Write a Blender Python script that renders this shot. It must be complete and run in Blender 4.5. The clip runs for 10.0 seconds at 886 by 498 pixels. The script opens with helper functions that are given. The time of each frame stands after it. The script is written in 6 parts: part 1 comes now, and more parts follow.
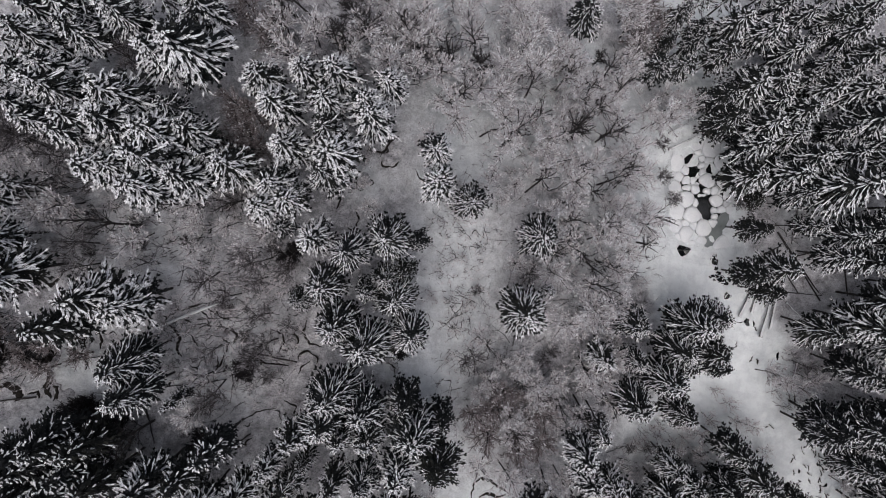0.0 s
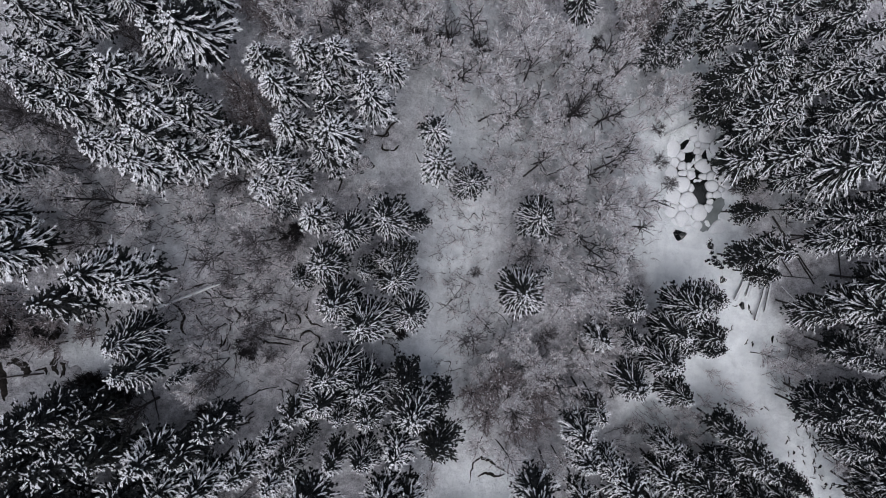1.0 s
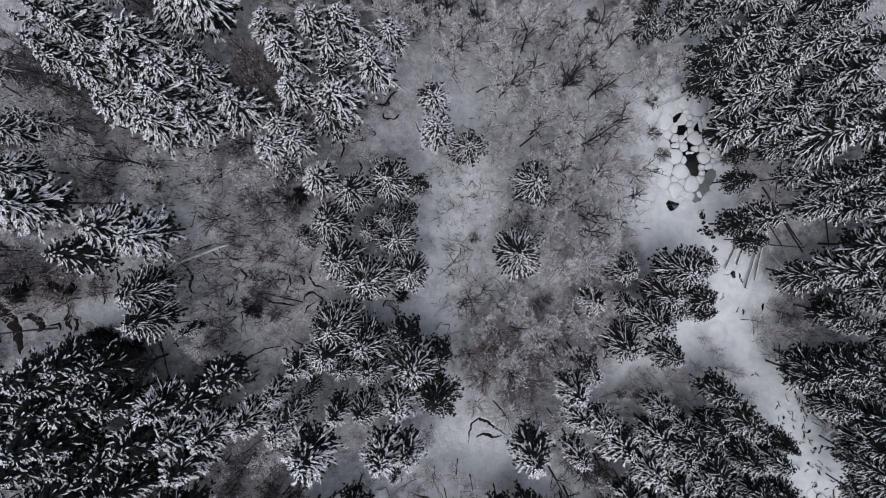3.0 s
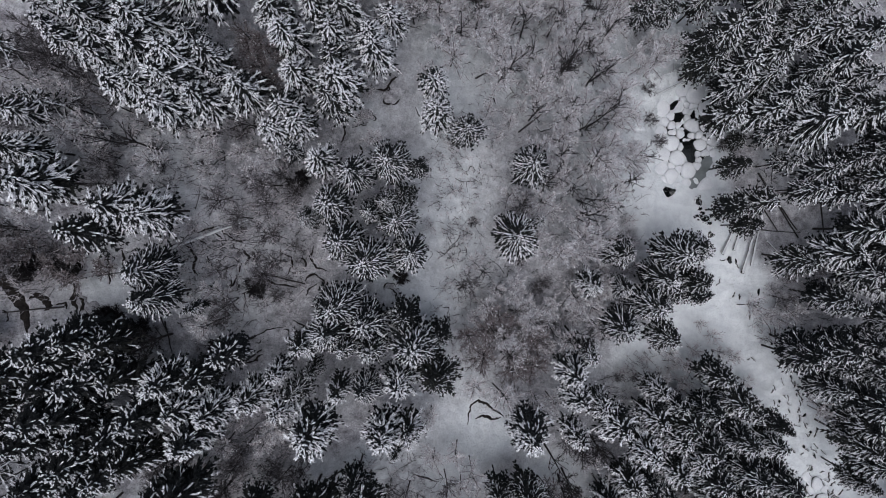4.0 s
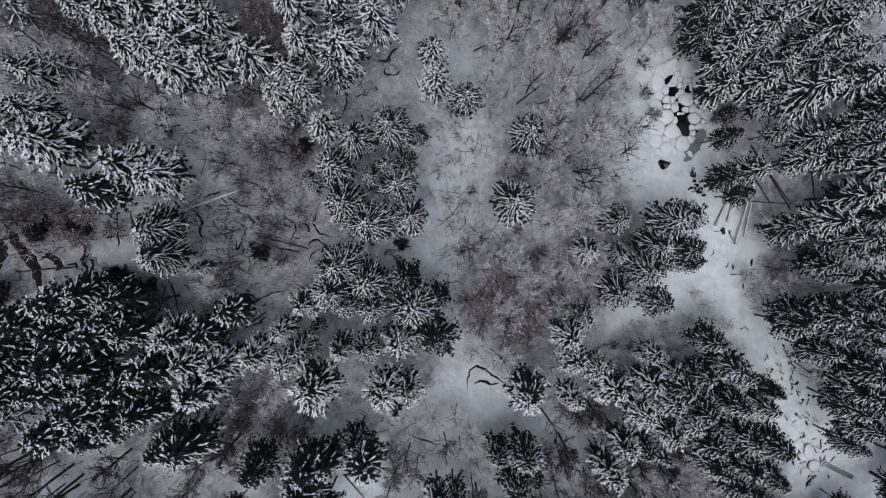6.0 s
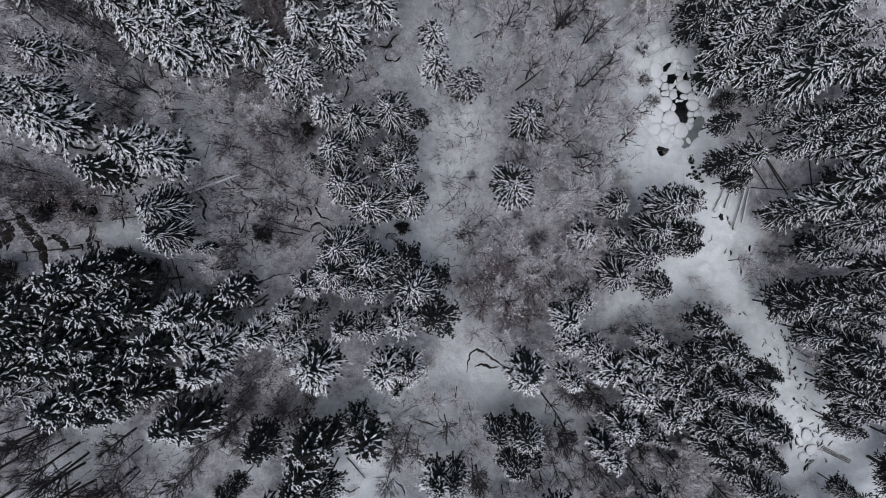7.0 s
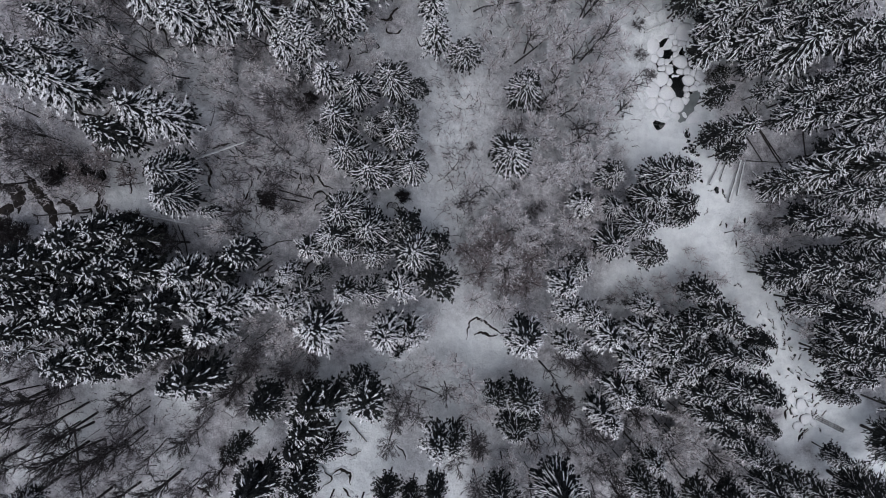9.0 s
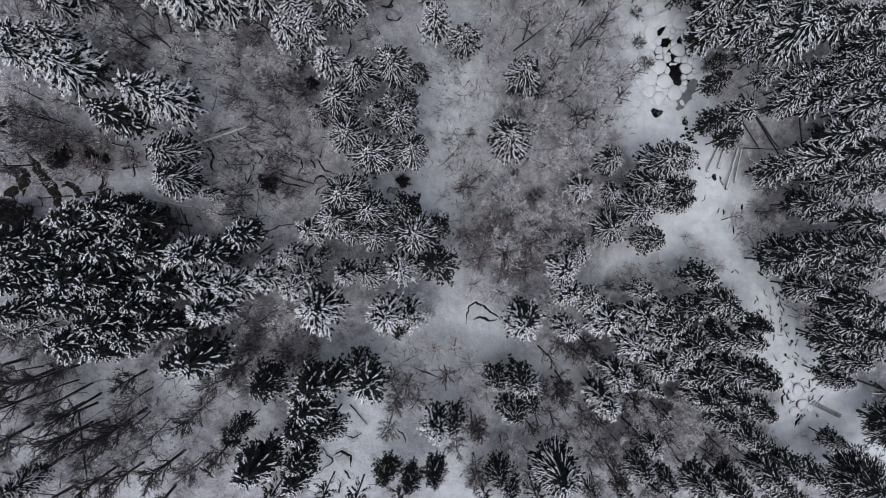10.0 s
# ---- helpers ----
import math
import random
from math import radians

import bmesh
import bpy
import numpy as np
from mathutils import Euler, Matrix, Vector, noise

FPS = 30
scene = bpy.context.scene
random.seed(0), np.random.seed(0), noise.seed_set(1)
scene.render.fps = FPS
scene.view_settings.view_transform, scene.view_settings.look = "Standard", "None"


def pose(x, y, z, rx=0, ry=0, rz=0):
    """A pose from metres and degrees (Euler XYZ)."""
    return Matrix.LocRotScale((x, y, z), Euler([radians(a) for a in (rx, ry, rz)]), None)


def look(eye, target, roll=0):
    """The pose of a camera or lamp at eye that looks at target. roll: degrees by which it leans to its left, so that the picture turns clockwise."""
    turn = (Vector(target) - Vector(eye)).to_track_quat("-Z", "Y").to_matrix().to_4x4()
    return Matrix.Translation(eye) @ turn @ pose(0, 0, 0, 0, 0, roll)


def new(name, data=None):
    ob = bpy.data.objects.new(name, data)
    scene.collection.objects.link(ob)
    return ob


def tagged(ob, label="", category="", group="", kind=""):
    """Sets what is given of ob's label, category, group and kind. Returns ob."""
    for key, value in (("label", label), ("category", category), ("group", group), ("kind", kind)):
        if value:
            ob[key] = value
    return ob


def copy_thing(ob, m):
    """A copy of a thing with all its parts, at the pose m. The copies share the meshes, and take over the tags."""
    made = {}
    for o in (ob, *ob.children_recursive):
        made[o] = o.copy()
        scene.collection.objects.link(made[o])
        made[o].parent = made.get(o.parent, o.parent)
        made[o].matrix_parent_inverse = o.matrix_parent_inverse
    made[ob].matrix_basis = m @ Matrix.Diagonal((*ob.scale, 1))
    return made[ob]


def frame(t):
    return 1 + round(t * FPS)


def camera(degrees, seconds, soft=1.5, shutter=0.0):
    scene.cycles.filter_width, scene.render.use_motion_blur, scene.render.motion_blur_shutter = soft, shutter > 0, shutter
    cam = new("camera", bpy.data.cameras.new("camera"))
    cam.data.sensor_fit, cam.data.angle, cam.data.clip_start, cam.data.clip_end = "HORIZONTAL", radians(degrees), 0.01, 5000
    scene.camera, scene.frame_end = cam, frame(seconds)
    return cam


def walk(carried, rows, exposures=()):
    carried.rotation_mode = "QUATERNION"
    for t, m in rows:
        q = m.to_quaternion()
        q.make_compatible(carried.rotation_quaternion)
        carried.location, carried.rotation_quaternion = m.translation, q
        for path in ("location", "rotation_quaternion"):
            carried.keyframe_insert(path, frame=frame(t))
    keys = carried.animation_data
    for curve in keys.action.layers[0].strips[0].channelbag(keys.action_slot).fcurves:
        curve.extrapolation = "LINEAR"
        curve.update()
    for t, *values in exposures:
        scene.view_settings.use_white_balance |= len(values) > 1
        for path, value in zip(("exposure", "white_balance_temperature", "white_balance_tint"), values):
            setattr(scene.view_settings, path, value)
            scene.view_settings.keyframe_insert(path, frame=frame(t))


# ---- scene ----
cam = camera(71.4, 10.0, soft=1.0)
METRES, EYE, TILT, LEAN, TURN = 24.0, 88.0, -92.4, 0.0, 0.0
ROWS = [
    (0.0, 0.0, 0.0, 0.0, 0.0, 0.0, -0.0),
    (0.5, 0.0017, -0.026, -0.0458, 0.01, 0.01, 0.03),
    (1.0, 0.0026, -0.0522, -0.091, -0.0, 0.01, 0.05),
    (1.5, 0.005, -0.0788, -0.1379, 0.02, 0.02, 0.07),
    (2.0, 0.007, -0.1053, -0.1813, 0.03, -0.01, 0.07),
    (2.5, 0.0077, -0.1313, -0.2267, 0.02, -0.0, 0.07),
    (4.0, 0.0137, -0.204, -0.3638, 0.08, 0.06, 0.07),
    (4.5, 0.0148, -0.2258, -0.4085, 0.08, 0.07, 0.08),
    (5.0, 0.0161, -0.2473, -0.4531, 0.08, 0.06, 0.08),
    (5.5, 0.0182, -0.2683, -0.4979, 0.1, 0.06, 0.1),
    (7.0, 0.0278, -0.3273, -0.6341, 0.31, 0.09, 0.14),
    (7.5, 0.0313, -0.346, -0.6773, 0.37, 0.08, 0.16),
    (8.0, 0.0347, -0.3643, -0.7213, 0.41, 0.07, 0.17),
    (8.5, 0.0379, -0.3823, -0.7648, 0.47, 0.05, 0.18),
    (9.0, 0.0404, -0.4, -0.8091, 0.51, 0.06, 0.18),
    (9.5, 0.042, -0.4175, -0.8527, 0.53, 0.06, 0.18),
    (10.0, 0.0441, -0.4353, -0.8973, 0.54, 0.07, 0.18),
]
walk(cam, [(t, pose(0, 0, EYE, TILT, LEAN, TURN) @ pose(METRES * x, METRES * y, METRES * z, 90 + pitch, roll, yaw)) for t, x, y, z, yaw, pitch, roll in ROWS],
     exposures=((0.0, 0.17, 6450, 12), (0.8, 0.13, 6080, 11.5), (10.0, 0.0, 6000, 11)))

# ---- light: an overcast winter sky and a very soft sun ----
SUN_ELEVATION, SUN_AZIMUTH = radians(72), radians(200)
world = bpy.data.worlds.new("overcast_sky")
scene.world = world
world.use_nodes = True
wn = world.node_tree
sky = wn.nodes.new("ShaderNodeTexSky")
sky.sky_type, sky.sun_disc = "NISHITA", False
sky.sun_elevation, sky.sun_rotation = SUN_ELEVATION, SUN_AZIMUTH
sky.air_density, sky.dust_density, sky.ozone_density = 1.0, 4.0, 1.0
sky_grey = wn.nodes.new("ShaderNodeHueSaturation")
sky_grey.inputs["Saturation"].default_value = 0.55
wn.links.new(sky.outputs[0], sky_grey.inputs["Color"])
wn.links.new(sky_grey.outputs[0], wn.nodes["Background"].inputs[0])
wn.nodes["Background"].inputs[1].default_value = 0.085
sun_data = bpy.data.lights.new("sun", "SUN")
sun_data.energy, sun_data.angle, sun_data.color = 1.15, radians(65), (1.0, 0.97, 0.95)
sun = new("sun", sun_data)
sun.matrix_world = look((math.sin(SUN_AZIMUTH) * math.cos(SUN_ELEVATION) * 100, math.cos(SUN_AZIMUTH) * math.cos(SUN_ELEVATION) * 100,
                         math.sin(SUN_ELEVATION) * 100), (0, 0, 0))


# ---- materials ----
def material(name, roughness=0.8):
    m = bpy.data.materials.new(name)
    m.use_nodes = True
    t = m.node_tree
    b = t.nodes["Principled BSDF"]
    b.inputs["Roughness"].default_value = roughness
    b.inputs["Specular IOR Level"].default_value = 0.5 if roughness < 0.5 else 0.1
    return m, t, b


def noise_node(t, scale, detail=4.0, rough=0.6, coords=None):
    n = t.nodes.new("ShaderNodeTexNoise")
    n.inputs["Scale"].default_value, n.inputs["Detail"].default_value, n.inputs["Roughness"].default_value = scale, detail, rough
    if coords:
        t.links.new(coords, n.inputs["Vector"])
    return n.outputs["Fac"]


def ramp(t, fac, stops):
    r = t.nodes.new("ShaderNodeValToRGB")
    el = r.color_ramp.elements
    while len(el) < len(stops):
        el.new(0.5)
    for e, (p, c) in zip(el, stops):
        e.position, e.color = p, (*c, 1)
    t.links.new(fac, r.inputs["Fac"])
    return r.outputs["Color"]


def mix(t, fac, a, b, blend="MIX"):
    n = t.nodes.new("ShaderNodeMix")
    n.data_type, n.blend_type = "RGBA", blend
    for value, slot in ((fac, 0), (a, 6), (b, 7)):
        if hasattr(value, "links"):
            t.links.new(value, n.inputs[slot])
        else:
            n.inputs[slot].default_value = (*value, 1) if isinstance(value, tuple) else value
    return n.outputs[2]


def bump(t, b, height, strength, distance):
    n = t.nodes.new("ShaderNodeBump")
    n.inputs["Strength"].default_value, n.inputs["Distance"].default_value = strength, distance
    t.links.new(height, n.inputs["Height"])
    t.links.new(n.outputs[0], b.inputs["Normal"])


def position(t):
    return t.nodes.new("ShaderNodeNewGeometry").outputs["Position"]


def per_object(t):
    return t.nodes.new("ShaderNodeObjectInfo").outputs["Random"]


def make_snow(name, low, high, scale, relief):
    m, t, b = material(name, 0.75)
    p = position(t)
    broad = ramp(t, noise_node(t, scale, 6.0, 0.6, p), [(0.3, low), (0.62, high)])
    fine = ramp(t, noise_node(t, scale * 14, 4.0, 0.7, p), [(0.3, (0.86, 0.86, 0.88)), (0.6, (1, 1, 1))])
    t.links.new(mix(t, 1.0, broad, fine, "MULTIPLY"), b.inputs["Base Color"])
    bump(t, b, noise_node(t, scale * 6, 6.0, 0.65, p), 0.6, relief)
    return m


# woodland snow holds shed needles, twigs and bark dust, and its darkening also paints shade between the trees; the open
# brook's snow is clean
def make_ground():
    m, t, b = material("woodland_snow", 0.8)
    p = position(t)
    sep = t.nodes.new("ShaderNodeSeparateXYZ")
    t.links.new(p, sep.inputs[0])
    clean = ramp(t, noise_node(t, 0.09, 5.0, 0.6, p), [(0.3, (0.83, 0.86, 0.87)), (0.65, (0.92, 0.95, 0.95))])
    crust = ramp(t, noise_node(t, 0.75, 6.0, 0.65, p), [(0.36, (0.87, 0.87, 0.88)), (0.58, (1, 1, 1))])
    clean = mix(t, 1.0, clean, crust, "MULTIPLY")
    litter_shade = ramp(t, noise_node(t, 0.8, 9.0, 0.78, p), [(0.36, (0.20, 0.175, 0.185)), (0.48, (0.44, 0.41, 0.43)), (0.63, (0.76, 0.72, 0.745))])
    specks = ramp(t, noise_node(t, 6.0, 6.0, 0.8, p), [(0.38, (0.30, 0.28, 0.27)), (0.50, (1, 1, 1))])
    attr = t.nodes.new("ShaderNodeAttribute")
    attr.attribute_name = "litter_shade"
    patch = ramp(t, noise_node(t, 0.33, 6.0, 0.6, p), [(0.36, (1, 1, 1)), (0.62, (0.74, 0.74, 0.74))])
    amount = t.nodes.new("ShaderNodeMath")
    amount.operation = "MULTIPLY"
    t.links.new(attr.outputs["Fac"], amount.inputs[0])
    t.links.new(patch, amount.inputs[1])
    darkened = mix(t, 1.0, litter_shade, specks, "MULTIPLY")
    t.links.new(mix(t, 1.0, clean, mix(t, amount.outputs[0], (1.0, 1.0, 1.0), darkened), "MULTIPLY"), b.inputs["Base Color"])
    bump(t, b, noise_node(t, 1.3, 8.0, 0.62, p), 0.9, 0.4)
    return m


def make_bough_snow():
    """Snow on the boughs: thick cakes are white, thin ones let the needles show through."""
    m, t, b = material("bough_snow", 0.75)
    p = position(t)
    cake = t.nodes.new("ShaderNodeNewGeometry").outputs["Random Per Island"]
    depth = ramp(t, cake, [(0.0, (0.42, 0.42, 0.44)), (0.2, (0.76, 0.76, 0.78)), (0.42, (0.94, 0.94, 0.96))])
    bare = ramp(t, noise_node(t, 6.0, 5.0, 0.78, p), [(0.40, (1, 1, 1)), (0.47, (0, 0, 0))])
    t.links.new(mix(t, bare, depth, (0.020, 0.022, 0.024)), b.inputs["Base Color"])
    bump(t, b, noise_node(t, 9.0, 4.0, 0.65, p), 0.6, 0.05)
    return m


def make_needles():
    m, t, b = material("spruce_needles", 0.7)
    p = position(t)
    c = ramp(t, noise_node(t, 3.0, 3.0, 0.6, p), [(0.3, (0.006, 0.007, 0.008)), (0.7, (0.017, 0.019, 0.020))])
    shoot = t.nodes.new("ShaderNodeNewGeometry").outputs["Random Per Island"]
    tone = ramp(t, shoot, [(0.0, (0.45, 0.5, 0.55)), (0.7, (1.0, 1.0, 1.0)), (1.0, (2.1, 2.0, 1.8))])
    rime = ramp(t, noise_node(t, 4.5, 5.0, 0.75, p), [(0.55, (0, 0, 0)), (0.72, (0.09, 0.09, 0.10))])
    own = mix(t, per_object(t), c, mix(t, 0.5, c, (0.022, 0.022, 0.018)))
    t.links.new(mix(t, 1.0, mix(t, 1.0, own, tone, "MULTIPLY"), rime, "ADD"), b.inputs["Base Color"])
    return m


def make_bark():
    m, t, b = material("bark", 0.9)
    p = position(t)
    t.links.new(ramp(t, noise_node(t, 5.0, 5.0, 0.7, p), [(0.3, (0.020, 0.018, 0.018)), (0.7, (0.075, 0.068, 0.067))]), b.inputs["Base Color"])
    bump(t, b, noise_node(t, 18.0, 3.0, 0.6, p), 0.6, 0.03)
    return m


def frosted(name, wood, frost, low, high):
    """Wood with snow and rime lying on its upper side."""
    m, t, b = material(name, 0.85)
    g = t.nodes.new("ShaderNodeNewGeometry")
    sep = t.nodes.new("ShaderNodeSeparateXYZ")
    t.links.new(g.outputs["Normal"], sep.inputs[0])
    n = noise_node(t, 2.2, 4.0, 0.7, g.outputs["Position"])
    add = t.nodes.new("ShaderNodeMath")
    add.operation = "MULTIPLY_ADD"
    t.links.new(n, add.inputs[0])
    add.inputs[1].default_value = 1.6
    t.links.new(sep.outputs["Z"], add.inputs[2])
    half = t.nodes.new("ShaderNodeMath")
    half.operation = "MULTIPLY"
    half.inputs[1].default_value = 0.5
    t.links.new(add.outputs[0], half.inputs[0])
    fac = ramp(t, half.outputs[0], [(low, (0, 0, 0)), (high, (1, 1, 1))])
    t.links.new(mix(t, fac, wood, frost), b.inputs["Base Color"])
    return m


SNOW_GROUND = make_ground()
SNOW_CLEAN = make_snow("fresh_snow", (0.78, 0.79, 0.81), (0.89, 0.90, 0.90), 0.5, 0.12)
SNOW_BOUGH = make_bough_snow()
NEEDLES, BARK = make_needles(), make_bark()
TWIG_PALE = frosted("rimed_twigs", (0.095, 0.076, 0.076), (0.68, 0.64, 0.65), 0.50, 0.64)
TWIG_DARK = frosted("bare_twigs", (0.060, 0.053, 0.055), (0.42, 0.40, 0.42), 0.66, 0.88)
TWIG_BLACK = frosted("wet_dark_twigs", (0.027, 0.024, 0.025), (0.24, 0.23, 0.24), 0.74, 0.93)
TWIG_BROWN = frosted("brown_leaved_twigs", (0.095, 0.071, 0.070), (0.42, 0.385, 0.39), 0.56, 0.84)
LOG_SNOW = frosted("snowy_log", (0.06, 0.05, 0.045), (0.72, 0.72, 0.74), 0.60, 0.75)


def make_plain(name, a, b_, scale, roughness, relief=0.0):
    m, t, b = material(name, roughness)
    p = position(t)
    t.links.new(ramp(t, noise_node(t, scale, 6.0, 0.65, p), [(0.3, a), (0.7, b_)]), b.inputs["Base Color"])
    if relief:
        bump(t, b, noise_node(t, scale * 3, 5.0, 0.6, p), 0.7, relief)
    return m


# one dark colour for bare soil, shade in creases and the creek's water
SOIL_SHADE = make_plain("soil_and_shade", (0.010, 0.009, 0.009), (0.045, 0.038, 0.034), 2.5, 0.9, 0.1)
ROCK = make_plain("wet_rock", (0.03, 0.03, 0.03), (0.10, 0.10, 0.10), 2.0, 0.6, 0.08)
ICE = make_plain("grey_ice", (0.13, 0.145, 0.145), (0.23, 0.25, 0.25), 0.6, 0.35, 0.02)
WATER = make_plain("dark_water", (0.004, 0.005, 0.005), (0.010, 0.011, 0.011), 1.0, 0.12, 0.02)
RAIL = make_plain("wet_dark_timber", (0.035, 0.033, 0.033), (0.09, 0.085, 0.08), 4.0, 0.9, 0.01)
PLANK = make_plain("weathered_plank", (0.20, 0.19, 0.18), (0.36, 0.34, 0.33), 4.0, 0.9, 0.01)

# ---- the lie of the land ----
BROOK_Y = (-163.6, -58.6, -46.6, -35.6, -27.6, -18.6, -11.6, -3.6, 8.4, 18.4, 36.4, 156.4)
BROOK_X = (110, 64, 57, 52, 47.5, 45, 42, 37.5, 36, 38, 42, 60)


def brook_x(y):
    return np.interp(y, BROOK_Y, BROOK_X)


def higher(a, b, k=1.2):
    return 0.5 * (a + b + np.sqrt((a - b) ** 2 + k * k))


def land(x, y):
    """The valley: a slope falling east to the brook, the brook's floor, and the far bank."""
    floor_z = 0.9 - 0.012 * (np.clip(y, -60, 60) + 3.6)
    west = 12 - 0.33 * np.where(x > -90, x, -90 + (x + 90) * 0.35) - 0.012 * (np.clip(y, -90, 90) + 3.3)
    east = floor_z + 0.42 * np.minimum(x - brook_x(y) - 4.0, 60 + (x - brook_x(y) - 64) * 0.3)
    return higher(higher(west, floor_z), east)


def bed(x, y):
    """Depth of the brook's open bed, where water shows between the boulders."""
    d = ((x - 35.8) / 4.4) ** 4 + ((y - 3.5) / 7.8) ** 4
    return 0.9 * np.exp(-d * d)


def rough(x, y):
    r = 0.0
    for kx, ky, a, p in ((0.21, 0.13, 0.16, 0.3), (-0.17, 0.29, 0.14, 1.9), (0.47, 0.39, 0.10, 4.1), (0.61, -0.53, 0.08, 2.2), (1.13, 0.31, 0.05, 0.7), (-0.57, 1.21, 0.05, 5.0), (1.9, 1.3, 0.03, 1.0), (1.5, -2.1, 0.03, 3.3), (2.9, 1.7, 0.02, 0.4), (-2.1, 2.6, 0.02, 2.6)):
        r = r + a * np.sin(kx * x + ky * y + p + 1.3 * np.sin(0.31 * kx * y - 0.7 * ky * x + p))
    return r


def puffs(x, y):
    """Soft cushions of snow over the stones along the brook."""
    away = (x - np.interp(y, (-70, -46, -28, -12, -3, 8, 20), (70, 57.5, 45.0, 39.5, 35.5, 35.5, 37.0))) / 5.0
    u, w = x + 0.7 * np.sin(0.9 * y + 1.0), y + 0.7 * np.sin(0.8 * x)
    cushions = np.sqrt(np.abs(np.sin(1.25 * u + 0.4 * w) * np.sin(1.05 * w - 0.5 * u + 0.6)) + 0.02)
    small = np.sqrt(np.abs(np.sin(2.3 * u - 0.7 * w + 2.0) * np.sin(2.1 * w + 0.8 * u)) + 0.02)
    return (0.48 * cushions + 0.22 * small) * np.exp(-away ** 4)


def ground_z(x, y):
    return float(land(x, y) + rough(x, y) + puffs(x, y) - bed(x, y))


def link(name, verts, faces, mat, parent=None, label="", smooth=False):
    me = bpy.data.meshes.new(name)
    me.from_pydata(verts, [], faces)
    if smooth:
        me.shade_smooth()
    me.materials.append(mat)
    ob = new(name, me)
    if parent:
        ob.parent = parent
    if label:
        ob["label"] = label
    return ob


def spread(a, b, step, far):
    mid = np.arange(a, b + step / 2, step)
    out = step * np.cumsum(1.35 ** np.arange(1, 26))
    out = out[out < far]
    return np.concatenate([(a - out)[::-1], mid, b + out])


gx, gy = spread(-62, 82, 0.5, 2500), spread(-78, 46, 0.5, 2500)
GX, GY = np.meshgrid(gx, gy)
GZ = land(GX, GY) + puffs(GX, GY) + rough(GX, GY) * np.where((np.abs(GX) < 120) & (np.abs(GY) < 120), 1.0, 0.0) - bed(GX, GY)
nx, ny = len(gx), len(gy)
gi = np.arange(nx * ny).reshape(ny, nx)
gfaces = np.stack([gi[:-1, :-1], gi[:-1, 1:], gi[1:, 1:], gi[1:, :-1]], -1).reshape(-1, 4)
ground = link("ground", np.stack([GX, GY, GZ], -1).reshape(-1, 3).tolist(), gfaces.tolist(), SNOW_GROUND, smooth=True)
tagged(ground, "snow-covered woodland slope falling to a brook", "ground", kind="structure")
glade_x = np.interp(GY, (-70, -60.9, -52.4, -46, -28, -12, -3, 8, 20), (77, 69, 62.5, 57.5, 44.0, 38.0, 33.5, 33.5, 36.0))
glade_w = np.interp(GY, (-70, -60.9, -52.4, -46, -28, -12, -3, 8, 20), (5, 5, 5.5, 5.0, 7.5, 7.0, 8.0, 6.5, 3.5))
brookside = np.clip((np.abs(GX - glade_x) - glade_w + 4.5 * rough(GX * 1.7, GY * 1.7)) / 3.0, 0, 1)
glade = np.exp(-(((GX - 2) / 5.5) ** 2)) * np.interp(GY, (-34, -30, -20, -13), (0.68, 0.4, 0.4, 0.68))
# patches of paler snow; some offset the shade beside the spruces
PALER_PATCHES = (
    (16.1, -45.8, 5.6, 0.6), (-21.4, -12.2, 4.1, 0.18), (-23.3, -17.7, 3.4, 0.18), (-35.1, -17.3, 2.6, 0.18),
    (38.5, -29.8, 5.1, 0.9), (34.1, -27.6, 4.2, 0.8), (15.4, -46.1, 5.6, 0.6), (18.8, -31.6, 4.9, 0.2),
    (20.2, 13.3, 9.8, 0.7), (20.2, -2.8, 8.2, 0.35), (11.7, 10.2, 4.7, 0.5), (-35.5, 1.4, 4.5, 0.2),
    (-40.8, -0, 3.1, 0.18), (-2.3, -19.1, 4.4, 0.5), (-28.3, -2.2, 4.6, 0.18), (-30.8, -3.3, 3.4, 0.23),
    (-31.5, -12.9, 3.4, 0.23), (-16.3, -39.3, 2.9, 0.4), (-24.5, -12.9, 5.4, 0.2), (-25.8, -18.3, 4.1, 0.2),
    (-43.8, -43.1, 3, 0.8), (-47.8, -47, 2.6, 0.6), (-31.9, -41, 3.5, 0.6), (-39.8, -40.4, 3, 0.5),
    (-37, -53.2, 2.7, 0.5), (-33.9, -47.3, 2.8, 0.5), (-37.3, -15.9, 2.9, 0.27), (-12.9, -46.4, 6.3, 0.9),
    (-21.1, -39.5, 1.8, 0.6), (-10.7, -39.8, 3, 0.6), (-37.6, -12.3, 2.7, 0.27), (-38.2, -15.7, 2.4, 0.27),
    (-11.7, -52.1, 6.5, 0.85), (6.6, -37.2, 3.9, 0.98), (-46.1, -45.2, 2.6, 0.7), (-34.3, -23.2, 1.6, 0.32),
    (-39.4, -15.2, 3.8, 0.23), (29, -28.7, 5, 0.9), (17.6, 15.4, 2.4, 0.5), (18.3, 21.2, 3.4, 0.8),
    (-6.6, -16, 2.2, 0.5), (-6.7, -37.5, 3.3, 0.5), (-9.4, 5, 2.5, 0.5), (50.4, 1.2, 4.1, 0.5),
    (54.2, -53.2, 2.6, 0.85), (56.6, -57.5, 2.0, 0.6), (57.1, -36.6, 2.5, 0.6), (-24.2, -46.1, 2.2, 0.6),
)

